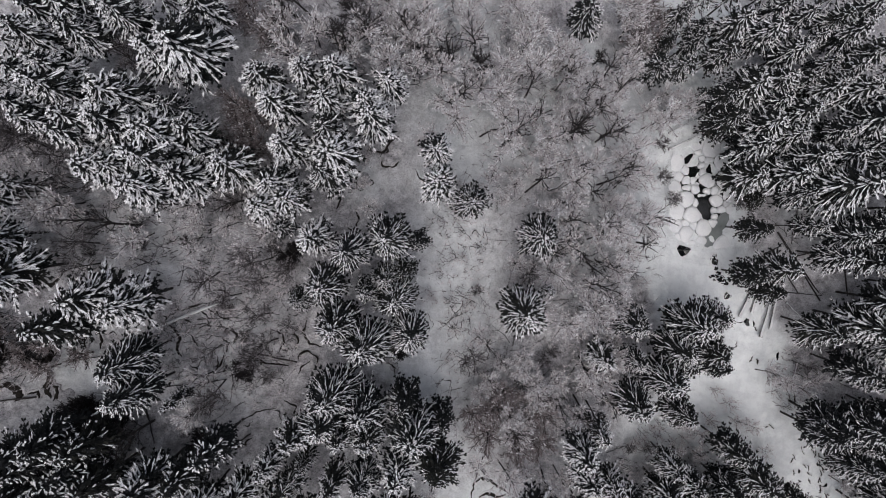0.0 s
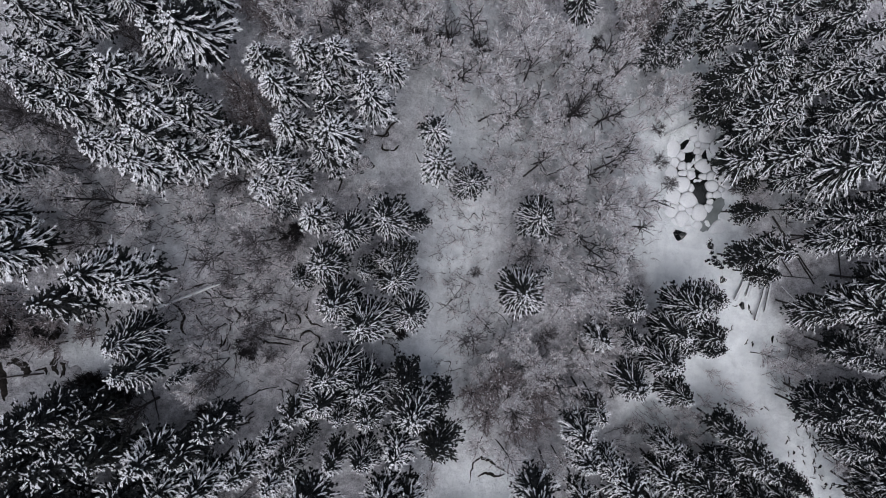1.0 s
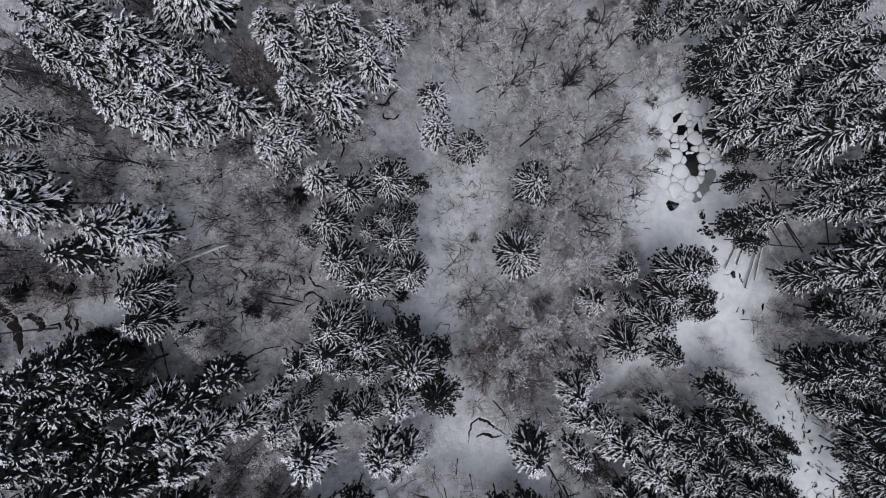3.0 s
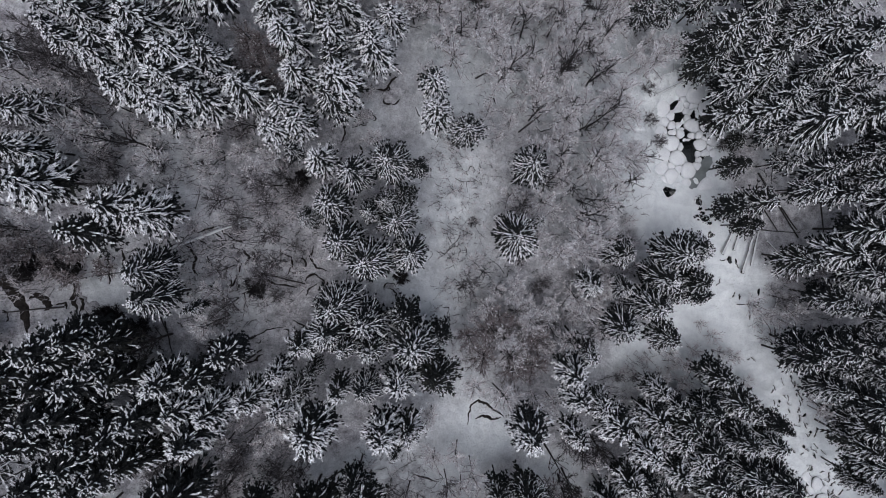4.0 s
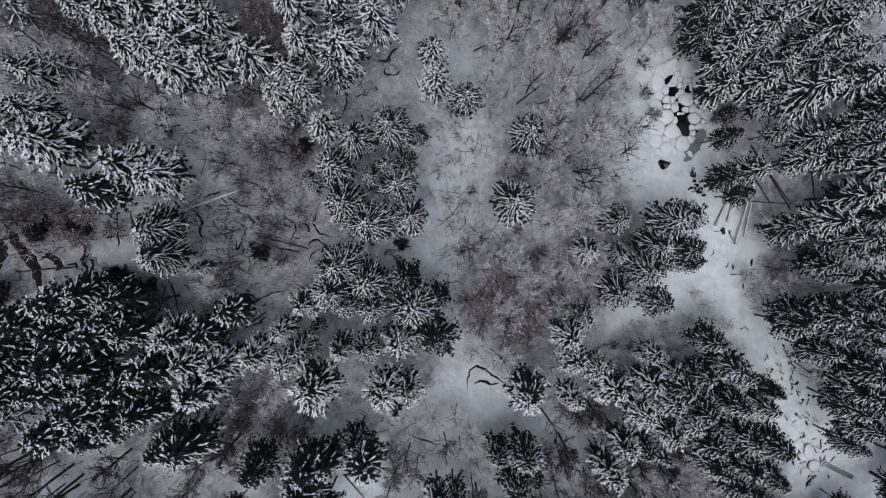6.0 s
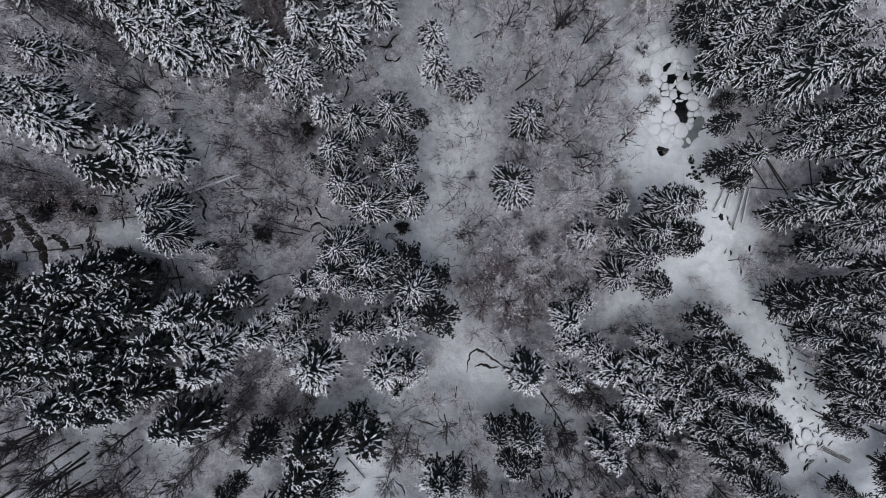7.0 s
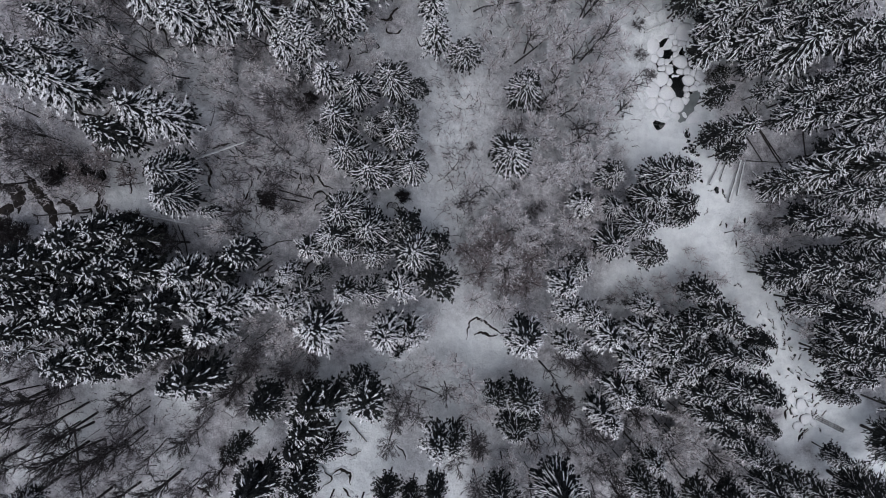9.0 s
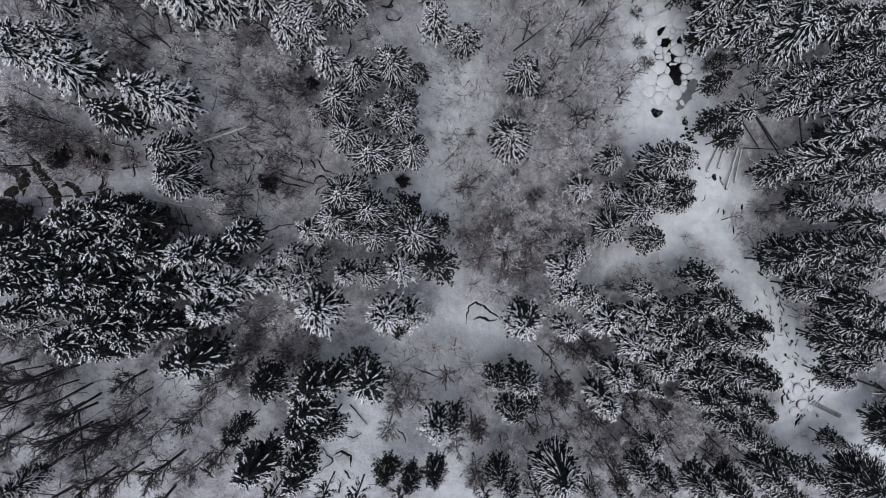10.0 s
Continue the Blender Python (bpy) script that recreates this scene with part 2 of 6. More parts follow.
# amount of litter and painted shade, least in the glade and along the brook
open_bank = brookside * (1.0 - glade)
for cx, cy, cr, much in PALER_PATCHES:
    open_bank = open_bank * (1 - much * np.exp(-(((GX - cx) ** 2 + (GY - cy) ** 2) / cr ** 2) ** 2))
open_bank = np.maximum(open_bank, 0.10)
ground.data.attributes.new("litter_shade", "FLOAT", "POINT").data.foreach_set("value", open_bank.astype(np.float32).ravel())


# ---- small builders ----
def litter_shaded(ob, value):
    """Lets a mesh of woodland snow share the ground's litter and painted shade."""
    ob.data.attributes.new("litter_shade", "FLOAT", "POINT").data.foreach_set("value", [value] * len(ob.data.vertices))
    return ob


class Shape:
    def __init__(self):
        self.v, self.f = [], []

    def tube(self, pts, radii, sides, cap=True):
        start = len(self.v)
        for i, p in enumerate(pts):
            a, b = pts[max(i - 1, 0)], pts[min(i + 1, len(pts) - 1)]
            d = (b - a).normalized()
            u = d.orthogonal().normalized() if abs(d.z) > 0.95 else d.cross(Vector((0, 0, 1))).normalized()
            w = u.cross(d)
            for k in range(sides):
                an = 2 * math.pi * k / sides + math.pi / 2
                self.v.append(p + (u * math.cos(an) + w * math.sin(an)) * radii[i])
        for i in range(len(pts) - 1):
            for k in range(sides):
                a, b = start + i * sides + k, start + i * sides + (k + 1) % sides
                self.f.append((a, b, b + sides, a + sides))
        if cap:
            self.f.append(tuple(start + (len(pts) - 1) * sides + k for k in range(sides)))
            self.f.append(tuple(start + k for k in reversed(range(sides))))

    def spike(self, a, b, r, up):
        """A thin three-sided blade from a to the point b."""
        d = (b - a).normalized()
        u = d.cross(up).normalized() * r
        w = u.cross(d).normalized() * r * 0.6
        i = len(self.v)
        self.v += [a + u, a - u, a + w, b]
        self.f += [(i, i + 2, i + 3), (i + 2, i + 1, i + 3), (i + 1, i, i + 3)]

    def blade(self, a, b, r):
        """A thin twig, a narrow roof in section."""
        d = b - a
        u = (d.cross(Vector((0, 0, 1))) if abs(d.z) < 0.95 * d.length else d.cross(Vector((1, 0, 0)))).normalized() * r
        i = len(self.v)
        low = Vector((0, 0, -r))
        self.v += [a, a + d * 0.2 + u + low, b, a + d * 0.2 - u + low]
        self.f += [(i, i + 1, i + 2), (i, i + 2, i + 3)]

    def frond(self, a, b, r):
        """A drooping needled side shoot, a narrow roof in section."""
        d = b - a
        u = d.cross(Vector((0, 0, 1))).normalized() * r
        i = len(self.v)
        low = Vector((0, 0, -0.5 * r))
        self.v += [a, a + d * 0.45 + u + low, b, a + d * 0.45 - u + low]
        self.f += [(i, i + 1, i + 2), (i, i + 2, i + 3)]

    def lump(self, pts, widths, height):
        """A loaf of snow lying along pts: flat below, ridged above."""
        i0, up = len(self.v), Vector((0, 0, 1))
        for i, p in enumerate(pts):
            a, b = pts[max(i - 1, 0)], pts[min(i + 1, len(pts) - 1)]
            d = (b - a).normalized()
            u = d.cross(up).normalized() * widths[i]
            w = u.cross(d).normalized() * min(height, widths[i] * 1.1)
            self.v += [p + u, p + w, p - u]
        n = len(pts)
        for i in range(n - 1):
            for k in range(2):
                a = i0 + i * 3 + k
                self.f.append((a, a + 1, a + 4, a + 3))
        e = i0 + (n - 1) * 3
        self.f.append((e, e + 1, e + 2))

    def dab(self, a, b, w, h, rnd):
        """Two fingers of snow lying side by side along a bough, from a to about b."""
        d = b - a
        u = d.cross(Vector((0, 0, 1)))
        if u.length < 1e-4:
            return
        u.normalize()
        for sg in (-1, 1):
            i = len(self.v)
            o = a + u * sg * w * 0.25 + d * rnd.uniform(0, 0.18)
            e = a + d * rnd.uniform(0.78, 1.08) + u * sg * w * rnd.uniform(0.5, 1.5)
            k = o.lerp(e, rnd.uniform(0.55, 0.8))
            x = w * rnd.uniform(0.55, 0.9)
            self.v += [o, k + u * x, e, k - u * x, k + Vector((0, 0, h))]
            self.f += [(i + n, i + 4, i + (n + 1) % 4) for n in range(4)]

    def patch(self, line, widths):
        """A low arched dark strip along a line on the ground."""
        i0, n = len(self.v), len(line)
        for i, (x, y) in enumerate(line):
            xa, ya = line[max(i - 1, 0)]
            xb, yb = line[min(i + 1, n - 1)]
            d = Vector((xb - xa, yb - ya, 0)).normalized()
            for q, z in ((-1.0, -0.08), (-0.88, 0.11), (0.0, 0.16), (0.88, 0.11), (1.0, -0.08)):
                px, py = x - d.y * q * widths[i], y + d.x * q * widths[i]
                self.v.append(Vector((px, py, ground_z(px, py) + z)))
        for i in range(n - 1):
            for k in range(4):
                a = i0 + i * 5 + k
                self.f.append((a, a + 5, a + 6, a + 1))

    def make(self, name, mat, parent=None, label="", smooth=False):
        return link(name, [tuple(p) for p in self.v], self.f, mat, parent, label, smooth)


UP = Vector((0, 0, 1))


# ---- spruces ----
# how the snow lies: share of laden boughs, where it begins on the bough, cakes per metre, their length and half-width, share of a thin line along the bough, its half-width
SNOW_LIE = {
    "cakes": (0.94, 0.24, 1.8, (0.40, 0.85), (0.050, 0.105), 0.88, 0.078),
    "feathers": (0.86, 0.24, 1.5, (0.40, 0.85), (0.038, 0.076), 0.85, 0.058),
    "lines": (0.96, 0.06, 0.7, (0.40, 0.80), (0.030, 0.052), 0.98, 0.046),
    "dust": (0.84, 0.20, 1.8, (0.35, 0.80), (0.026, 0.050), 0.72, 0.036),
    "threads": (0.80, 0.25, 2.4, (0.22, 0.45), (0.014, 0.026), 0.65, 0.017),
    "tips": (0.62, 0.55, 1.8, (0.30, 0.70), (0.042, 0.090), 0.60, 0.070),
    "traces": (0.74, 0.35, 1.6, (0.25, 0.65), (0.026, 0.048), 0.50, 0.026),
}


def spruce(seed, lie, levels, around, label, thin=False, fine=1.0, low=0.42):
    """A spruce 15 m high with a crown 2.5 m in radius: trunk, needled boughs and the snow on them, most of it on the south side."""
    rnd = random.Random(seed)
    H, R = 15.0, 2.5
    share, begin, often, long_, wide, lined, line_w = SNOW_LIE[lie]
    root = new("spruce")
    uneven = [rnd.uniform(0, 6.3) for _ in range(3)]
    trunk, crown, snow = Shape(), Shape(), Shape()
    lean = Vector((rnd.uniform(-0.15, 0.15), rnd.uniform(-0.15, 0.15), 0))
    axis = [Vector((0, 0, -0.6))] + [lean * f + Vector((0, 0, H * f)) for f in (0.25, 0.5, 0.75, 0.97)]
    trunk.tube(axis, [0.15, 0.13, 0.10, 0.06, 0.02], 5)
    for lv in range(levels):
        f = min(max((lv + rnd.uniform(-0.3, 0.3)) / (levels - 1), 0), 1)
        f = f ** 0.82
        z = H * (low + (0.98 - low) * f)
        reach = R * (0.11 + 0.89 * (1 - f ** 2.0)) * (0.78 + 0.22 * min(1, f * 4))
        count = max(5, round(around * (0.58 + 0.42 * reach / R)))
        turn0 = rnd.uniform(0, 6.3)
        for k in range(count):
            an = turn0 + 2 * math.pi * (k + rnd.uniform(-0.35, 0.35)) / count
            if rnd.random() < 0.07:
                continue
            L = reach * rnd.uniform(0.60, 1.22) * (1 + 0.10 * math.sin(an + uneven[0]) + 0.09 * math.sin(2 * an + uneven[1]) + 0.08 * math.sin(5 * an + uneven[2]))
            out = Vector((math.cos(an), math.sin(an), 0))
            side = Vector((-out.y, out.x, 0))
            rise = 0.75 * f * f - 0.18 * (1 - f) + rnd.uniform(-0.1, 0.1)
            base = lean * (z / H) + Vector((0, 0, z + rnd.uniform(-0.25, 0.25)))
            bend = rnd.uniform(-0.12, 0.12)

            def along(s, base=base, out=out, side=side, rise=rise, bend=bend, L=L):
                return base + out * (L * s) + side * (bend * L * s * s) + UP * (L * (rise * s - 0.34 * s * s + 0.12 * s ** 3))
            crown.frond(along(0.03), along(0.97), 0.12 * fine if not thin else 0.06)
            ways = []
            for s in (0.25, 0.42, 0.60, 0.80) if fine < 1 else (0.36, 0.60, 0.84):
                for sg in (-1, 1):
                    q = along(s)
                    ln = (0.20 + 0.36 * L * (1.05 - s)) * rnd.uniform(0.7, 1.25)
                    tip = q + (out * 0.9 + side * sg * rnd.uniform(0.3, 0.7)).normalized() * ln - UP * (0.08 + 0.25 * ln)
                    crown.frond(q, tip, (0.095 + 0.06 * ln) * fine)
                    ways.append((s, q, tip, ln))
            # more boughs carry snow towards the south
            south_bias = 0.78 - 0.34 * out.y
            if rnd.random() > share * south_bias * min(1.0, 0.30 + 1.8 * f) * 1.25:
                continue
            a0 = begin * rnd.uniform(0.7, 1.5) if L > 0.8 else 0.1
            slim = 0.72 + 0.28 * min(1.0, L / 1.5)
            if rnd.random() < lined:
                w0 = line_w * rnd.uniform(0.6, 1.3)
                sway = rnd.uniform(-0.10, 0.10)
                snow.lump([along(a0 + (1.05 - a0) * q) + side * sway * math.sin(4 * q) + UP * 0.09 for q in (0.0, 0.35, 0.7, 1.0)],
                          [w0 * 0.35, w0 * rnd.uniform(0.6, 1.2), w0 * rnd.uniform(0.8, 1.4), w0 * rnd.uniform(0.3, 0.7)], 0.09)
            for d in range(max(1, round(often * L * (1.0 - a0) * rnd.uniform(0.7, 1.2)))):
                ln = (long_[0] + (long_[1] - long_[0]) * rnd.random()) * slim
                if rnd.random() < 0.45:
                    s, q, tip, _ = rnd.choice(ways)
                    if s < a0:
                        continue
                    way = (tip - q).normalized()
                    p = q.lerp(tip, rnd.uniform(0.1, 0.6))
                else:
                    s = a0 + (0.9 - a0) * rnd.random() ** 0.7
                    p = along(s) + side * rnd.gauss(0, 0.07)
                    way = (out + side * (bend + rnd.gauss(0, 0.2)) - UP * 0.25 * s).normalized()
                snow.dab(p + UP * 0.07, p + way * ln + UP * 0.07, (wide[0] + (wide[1] - wide[0]) * rnd.random() ** 1.3) * slim, 0.11, rnd)
    top = lean * 0.98 + Vector((0, 0, H * 0.96))
    crown.tube([top, top + UP * 0.7], [0.09, 0.02], 3)
    trunk.make("trunk", BARK, root)
    boughs = crown.make("crown", NEEDLES, root)
    snow.make("snow_load", SNOW_BOUGH, boughs, "snow lying along the boughs", True)["kind"] = "stuff"
    return tagged(root, label, "tree", "spruces of the slope")


SPRUCE = {
    "s": [spruce(11 + i, "cakes", 12, 16, "tall dark-green spruce heavily laden with fresh snow") for i in range(5)],
    "e": [spruce(41 + i, "feathers", 12, 17, "slender dark-green spruce with feathery snow on its boughs") for i in range(5)],
    "l": [spruce(21 + i, "lines", 12, 27, "dark-green spruce with long lines of snow on its boughs") for i in range(4)],
    "B": [spruce(86 + i, "threads", 15, 36, "broad dark-green spruce with thin lines of snow", fine=0.45) for i in range(2)],
    "m": [spruce(31 + i, "dust", 12, 18, "dark-green spruce with thin lines of snow on its boughs") for i in range(4)],
    "t": [spruce(91 + i, "tips", 12, 17, "dark-green spruce with snow on its bough tips") for i in range(4)],
    "d": [spruce(51 + i, "traces", 12, 20, "almost snowless dark-green spruce in the snowy wood") for i in range(3)],
    "x": [spruce(71, "lines", 8, 9, "sparse spruce with a star of snowy boughs", True)],
}
SPRUCE_SIZE = (2.4, 15.0)

# x, y, height and crown radius of each spruce, west to east
LINED_A = (
    (-29.5, -12.7, 14.1, 2.13), (-29.1, -16.1, 13.9, 2.04), (-14.9, -7.9, 11.4, 1.25), (-14.7, -24.9, 10.7, 0.99),
    (-13.3, -17.6, 11.1, 1.14), (-12.6, -6.3, 13.7, 2.11), (-12.3, -20.5, 14.0, 2.2), (-11.1, -17.5, 14.7, 2.46),
    (-10.9, -10.4, 14.1, 2.25), (-10.5, -22.1, 12.5, 1.64), (-9.7, -2.7, 13.5, 2.02), (-8.7, -27.3, 12.8, 1.75),
    (-8.5, -19.8, 14.1, 2.26), (-8.2, -7.1, 11.5, 1.32), (-8.0, -22.6, 13.2, 1.9), (-7.9, -12.7, 14.8, 2.54),
    (-6.3, -5.9, 11.9, 1.46), (-5.5, -1.5, 14.2, 2.31), (-5.0, -7.8, 13.6, 2.1), (-3.8, -11.8, 13.6, 2.12),
    (-3.1, -22.7, 15.2, 2.67), (3.0, 2.5, 13.4, 1.95), (8.9, -10.1, 15.3, 2.67), (10.8, -1.6, 14.3, 2.26),
)
LINED_B = (
    (15.6, -53.7, 18.0, 3.2),
    (23.3, -21.7, 14.6, 2.24), (23.4, -16.7, 12.4, 1.5), (23.5, -12.2, 13.5, 1.89), (27.3, -18.9, 15.4, 2.48),
    (28.7, -15.2, 15.1, 2.37), (30.9, -12.7, 16.2, 2.72), (34.0, -11.8, 14.4, 2.11),
)
BROAD = (
    (60.8, -58.2, 14, 4.1), (65.2, -50.6, 14, 3.81),
)
TIPPED_A = (
    (-43.6, -27.0, 13.6, 1.89), (-43.4, -30.2, 13.3, 1.79), (-43.4, -22.1, 13.3, 1.79), (-42.9, -23.9, 14.2, 2.09),
    (-42.5, -25.7, 13.3, 1.8), (-40.1, -22.4, 13.5, 1.88), (-39.6, -29.0, 14.1, 2.06), (-38.2, -33.7, 14.9, 2.34),
    (-38.2, -26.6, 14.7, 2.26), (-38.0, -20.2, 14.7, 2.26), (-37.7, -23.6, 13.9, 1.99), (-36.8, -21.5, 13.6, 1.91),
    (-36.1, -26.9, 13.9, 2.01), (-35.9, -31.2, 14.5, 2.19), (-35.5, -34.4, 13.4, 1.82), (-35.5, -19.4, 14.0, 2.01),
    (-35.0, -24.2, 14.6, 2.25), (-34.9, -29.6, 13.7, 1.92), (-34.9, -9.3, 14.5, 2.22), (-33.6, -22.5, 13.7, 1.95),
    (-33.4, -20.4, 13.5, 1.86), (-32.9, -33.4, 14.0, 2.04), (-32.9, -29.6, 13.7, 1.94), (-32.1, -24.1, 13.5, 1.87),
)
TIPPED_B = (
    (-16.8, -48.8, 13.6, 1.96),
    (-21.1, -48.7, 15.4, 2.56),
    (-13.2, -39.6, 13.7, 1.97),
    (-15.0, -39.8, 15.0, 2.5),
    (-31.0, -32.5, 13.8, 1.96), (-30.2, -27.5, 14.9, 2.37), (-29.1, -35.8, 13.6, 1.88), (-26.8, -36.2, 15.3, 2.48),
    (-25.4, -24.1, 13.1, 1.78), (-22.4, -21.9, 13.4, 1.93), (-17.2, -51.0, 13.9, 2.06), (-16.6, -45.1, 14.3, 2.21),
    (-15.7, -42.7, 14.6, 2.36), (-9.1, -40.3, 15.1, 2.58),
)
LADEN_A = (
    (-44.6, -48.4, 12.1, 1.38), (-42.9, -3.5, 13.5, 1.85), (-42.7, -1.2, 12.7, 1.6), (-40.7, 2.6, 12.5, 1.51),
    (-40.2, -0.9, 13.2, 1.75), (-38.7, -4.1, 15.2, 2.44), (-37.3, 10.3, 12.6, 1.56), (-37.1, 13.7, 12.4, 1.48),
    (-36.3, 9.0, 12.9, 1.66), (-36.3, 16.7, 13.4, 1.83), (-35.9, 18.8, 12.8, 1.62), (-35.0, 14.0, 13.2, 1.76),
    (-34.6, 11.8, 13.9, 2.01), (-33.6, 7.7, 13.2, 1.76), (-33.6, 19.2, 12.5, 1.51), (-32.8, 9.1, 13.8, 1.96),
    (-32.7, 17.4, 12.7, 1.6), (-32.0, -6.6, 14.9, 2.37), (-31.8, 5.5, 13.8, 1.97), (-29.9, 5.2, 13.3, 1.81),
    (-29.6, 19.3, 13.1, 1.72), (-29.5, 9.6, 14.7, 2.28), (-29.2, -7.0, 14.1, 2.14), (-29.2, 11.9, 14.9, 2.34),
)
LADEN_B = (
    (-28.3, -24.6, 14.4, 2.23), (-27.4, 3.9, 14.2, 2.15), (-27.3, 5.8, 14.5, 2.25), (-26.5, -27.2, 13.9, 2.05),
    (-26.3, -17.3, 10.4, 0.87), (-26.2, 8.4, 14.8, 2.35), (-26.1, 15.0, 14.4, 2.18), (-25.5, -30.3, 14.8, 2.35),
    (-24.3, 4.3, 13.4, 1.9), (-23.9, -27.5, 13.7, 1.99), (-23.9, 8.6, 12.8, 1.68), (-23.9, 16.4, 16.6, 2.95),
    (-23.2, 6.4, 11.3, 1.16), (-22.8, 20.2, 13.1, 1.77), (-20.8, 5.5, 13.8, 2.05), (-20.3, -27.0, 12.9, 1.73),
    (-18.0, -24.5, 11.7, 1.32), (-17.8, 2.1, 13.0, 1.78), (-17.7, -28.4, 12.6, 1.65), (-17.6, 14.3, 13.1, 1.82),
    (-16.5, 4.1, 13.5, 1.96), (-16.2, 11.9, 13.6, 1.98), (-15.7, 8.1, 13.3, 1.9), (-15.6, -22.1, 12.4, 1.58),
)
LADEN_C = (
    
    
    (-15.5, 2.6, 13.3, 1.92), (-14.1, -31.0, 15.5, 2.66), (-13.7, 15.6, 12.6, 1.66), (-13.1, -1.2, 12.7, 1.74),
    (-11.8, 12.7, 13.1, 1.86), (-11.7, -27.1, 12.3, 1.55), (-11.0, 7.0, 15.0, 2.53), (-11.0, 15.3, 13.3, 1.91),
    (-8.1, 12.4, 13.3, 1.96), (-7.4, 10.8, 13.8, 2.1), (-6.9, -32.0, 14.1, 2.21), (-5.8, -34.9, 11.2, 1.14),
    (-5.7, 14.8, 12.8, 1.76), (-4.6, -26.1, 13.6, 2.04), (-4.0, -32.4, 13.2, 1.89), (-1.1, 7.7, 13.0, 1.83),
    (-0.7, -46.3, 14.0, 2.15), (-0.3, 4.7, 13.4, 1.97), (10.3, -33.7, 15.6, 2.57), (12.6, -8.2, 10.3, 0.85),
    (16.8, -35.1, 13.0, 1.65), (16.9, -27.1, 14.1, 2.08), (17.5, -30.4, 13.7, 1.93), (18.7, -25.2, 12.6, 1.6),
)
LADEN_D = (
    (19.2, -16.2, 12.7, 1.63), (20.1, -31.6, 13.4, 1.81), (21.7, -44.6, 13.4, 1.71), (22.3, -33.7, 14.9, 2.27),
    (23.1, -45.9, 14.2, 2.03), (24.6, -41.8, 14.6, 2.08), (26.8, -37.4, 15.0, 2.24), (28.0, -34.1, 14.3, 2.03),
    (29.1, -30.6, 12.8, 1.57), (30.2, -53.0, 13.1, 1.61), (30.3, -45.1, 11.7, 1.14), (31.3, -41.6, 14.4, 1.98),
    (31.5, -37.2, 14.0, 1.89), (31.7, -32.8, 12.5, 1.44), (34.0, -40.1, 14.4, 1.98),
)
FEATHERED_A = (
    (35.9, 24.4, 14.7, 2.04), (36.8, 16.2, 15.2, 2.22), (38.0, 18.0, 14.2, 1.9), (38.1, 6.0, 14.8, 2.15),
    (38.7, 9.6, 14.8, 2.12), (39.1, 11.8, 15.6, 2.33), (39.3, 23.3, 14.7, 2.02), (40.8, 17.0, 14.8, 2.06),
    (41.0, 14.6, 14.1, 1.84), (41.7, 26.6, 13.3, 1.59), (41.9, -5.9, 14.4, 2.02), (42.0, 6.4, 15.2, 2.2),
    (42.1, 17.9, 13.3, 1.59), (42.8, 10.7, 14.0, 1.83), (43.0, 21.4, 14.0, 1.8), (43.7, 25.1, 13.6, 1.69),
    (43.8, 13.5, 15.1, 2.14), (44.4, 8.1, 15.1, 2.13), (44.6, -38.2, 14.1, 1.82), (44.6, 17.7, 12.7, 1.41),
    (45.8, 22.6, 12.5, 1.36), (45.9, -0.3, 12.1, 1.24), (46.0, 15.9, 14.4, 1.91), (47.2, 19.7, 12.1, 1.24),
)
FEATHERED_B = (
    (47.6, 4.3, 17.5, 2.84), (48.0, 11.1, 13.1, 1.54), (48.1, 8.2, 13.5, 1.65), (48.4, -3.8, 13.9, 1.77),
    (48.6, 18.2, 13.5, 1.65), (48.9, 22.7, 13.9, 1.76), (49.1, -1.7, 13.9, 1.76), (49.3, 15.6, 14.6, 1.99),
    (50.0, 12.2, 15.6, 2.29), (50.2, 25.4, 13.8, 1.75), (50.7, 20.2, 13.8, 1.74), (51.2, -12.0, 15.8, 2.33),
    (51.3, -4.7, 13.8, 1.75), (51.3, 5.2, 13.4, 1.63), (52.2, 7.6, 13.0, 1.51), (52.5, 9.9, 13.0, 1.51),
    (52.8, 15.6, 14.5, 1.95), (53.3, -9.3, 15.6, 2.29), (53.3, 5.5, 15.2, 2.15), (56.3, -5.5, 14.8, 2.04),
)
DUSTED_A = (
    (-13.5, -45.4, 13.0, 1.78), (-11.9, 5.0, 13.4, 1.96), (-10.1, -38.1, 12.5, 1.57), (1.5, -46.4, 13.3, 1.81),
    (9.5, -45.9, 13.5, 1.86), (12.3, -45.4, 11.6, 1.23), (16.5, 24.2, 13.6, 1.84), (25.9, 18.9, 12.8, 1.56),
    (27.4, -43.6, 12.8, 1.5), (27.9, -55.5, 14.3, 1.96), (29.3, 25.7, 12.7, 1.47), (29.4, -23.1, 14.0, 1.98),
    (29.5, 19.4, 12.5, 1.44), (30.2, -17.5, 14.0, 1.99), (30.6, -58.8, 12.3, 1.32), (31.2, 22.8, 12.2, 1.31),
    (32.3, 24.6, 11.8, 1.19), (32.5, -35.0, 15.0, 2.2), (32.6, -58.2, 13.1, 1.58), (33.9, -16.3, 14.0, 1.98),
    (34.4, 20.7, 13.7, 1.76), (34.5, -18.1, 13.3, 1.73), (35.6, -38.3, 15.0, 2.16), (36.0, -33.4, 14.4, 2.02),
)
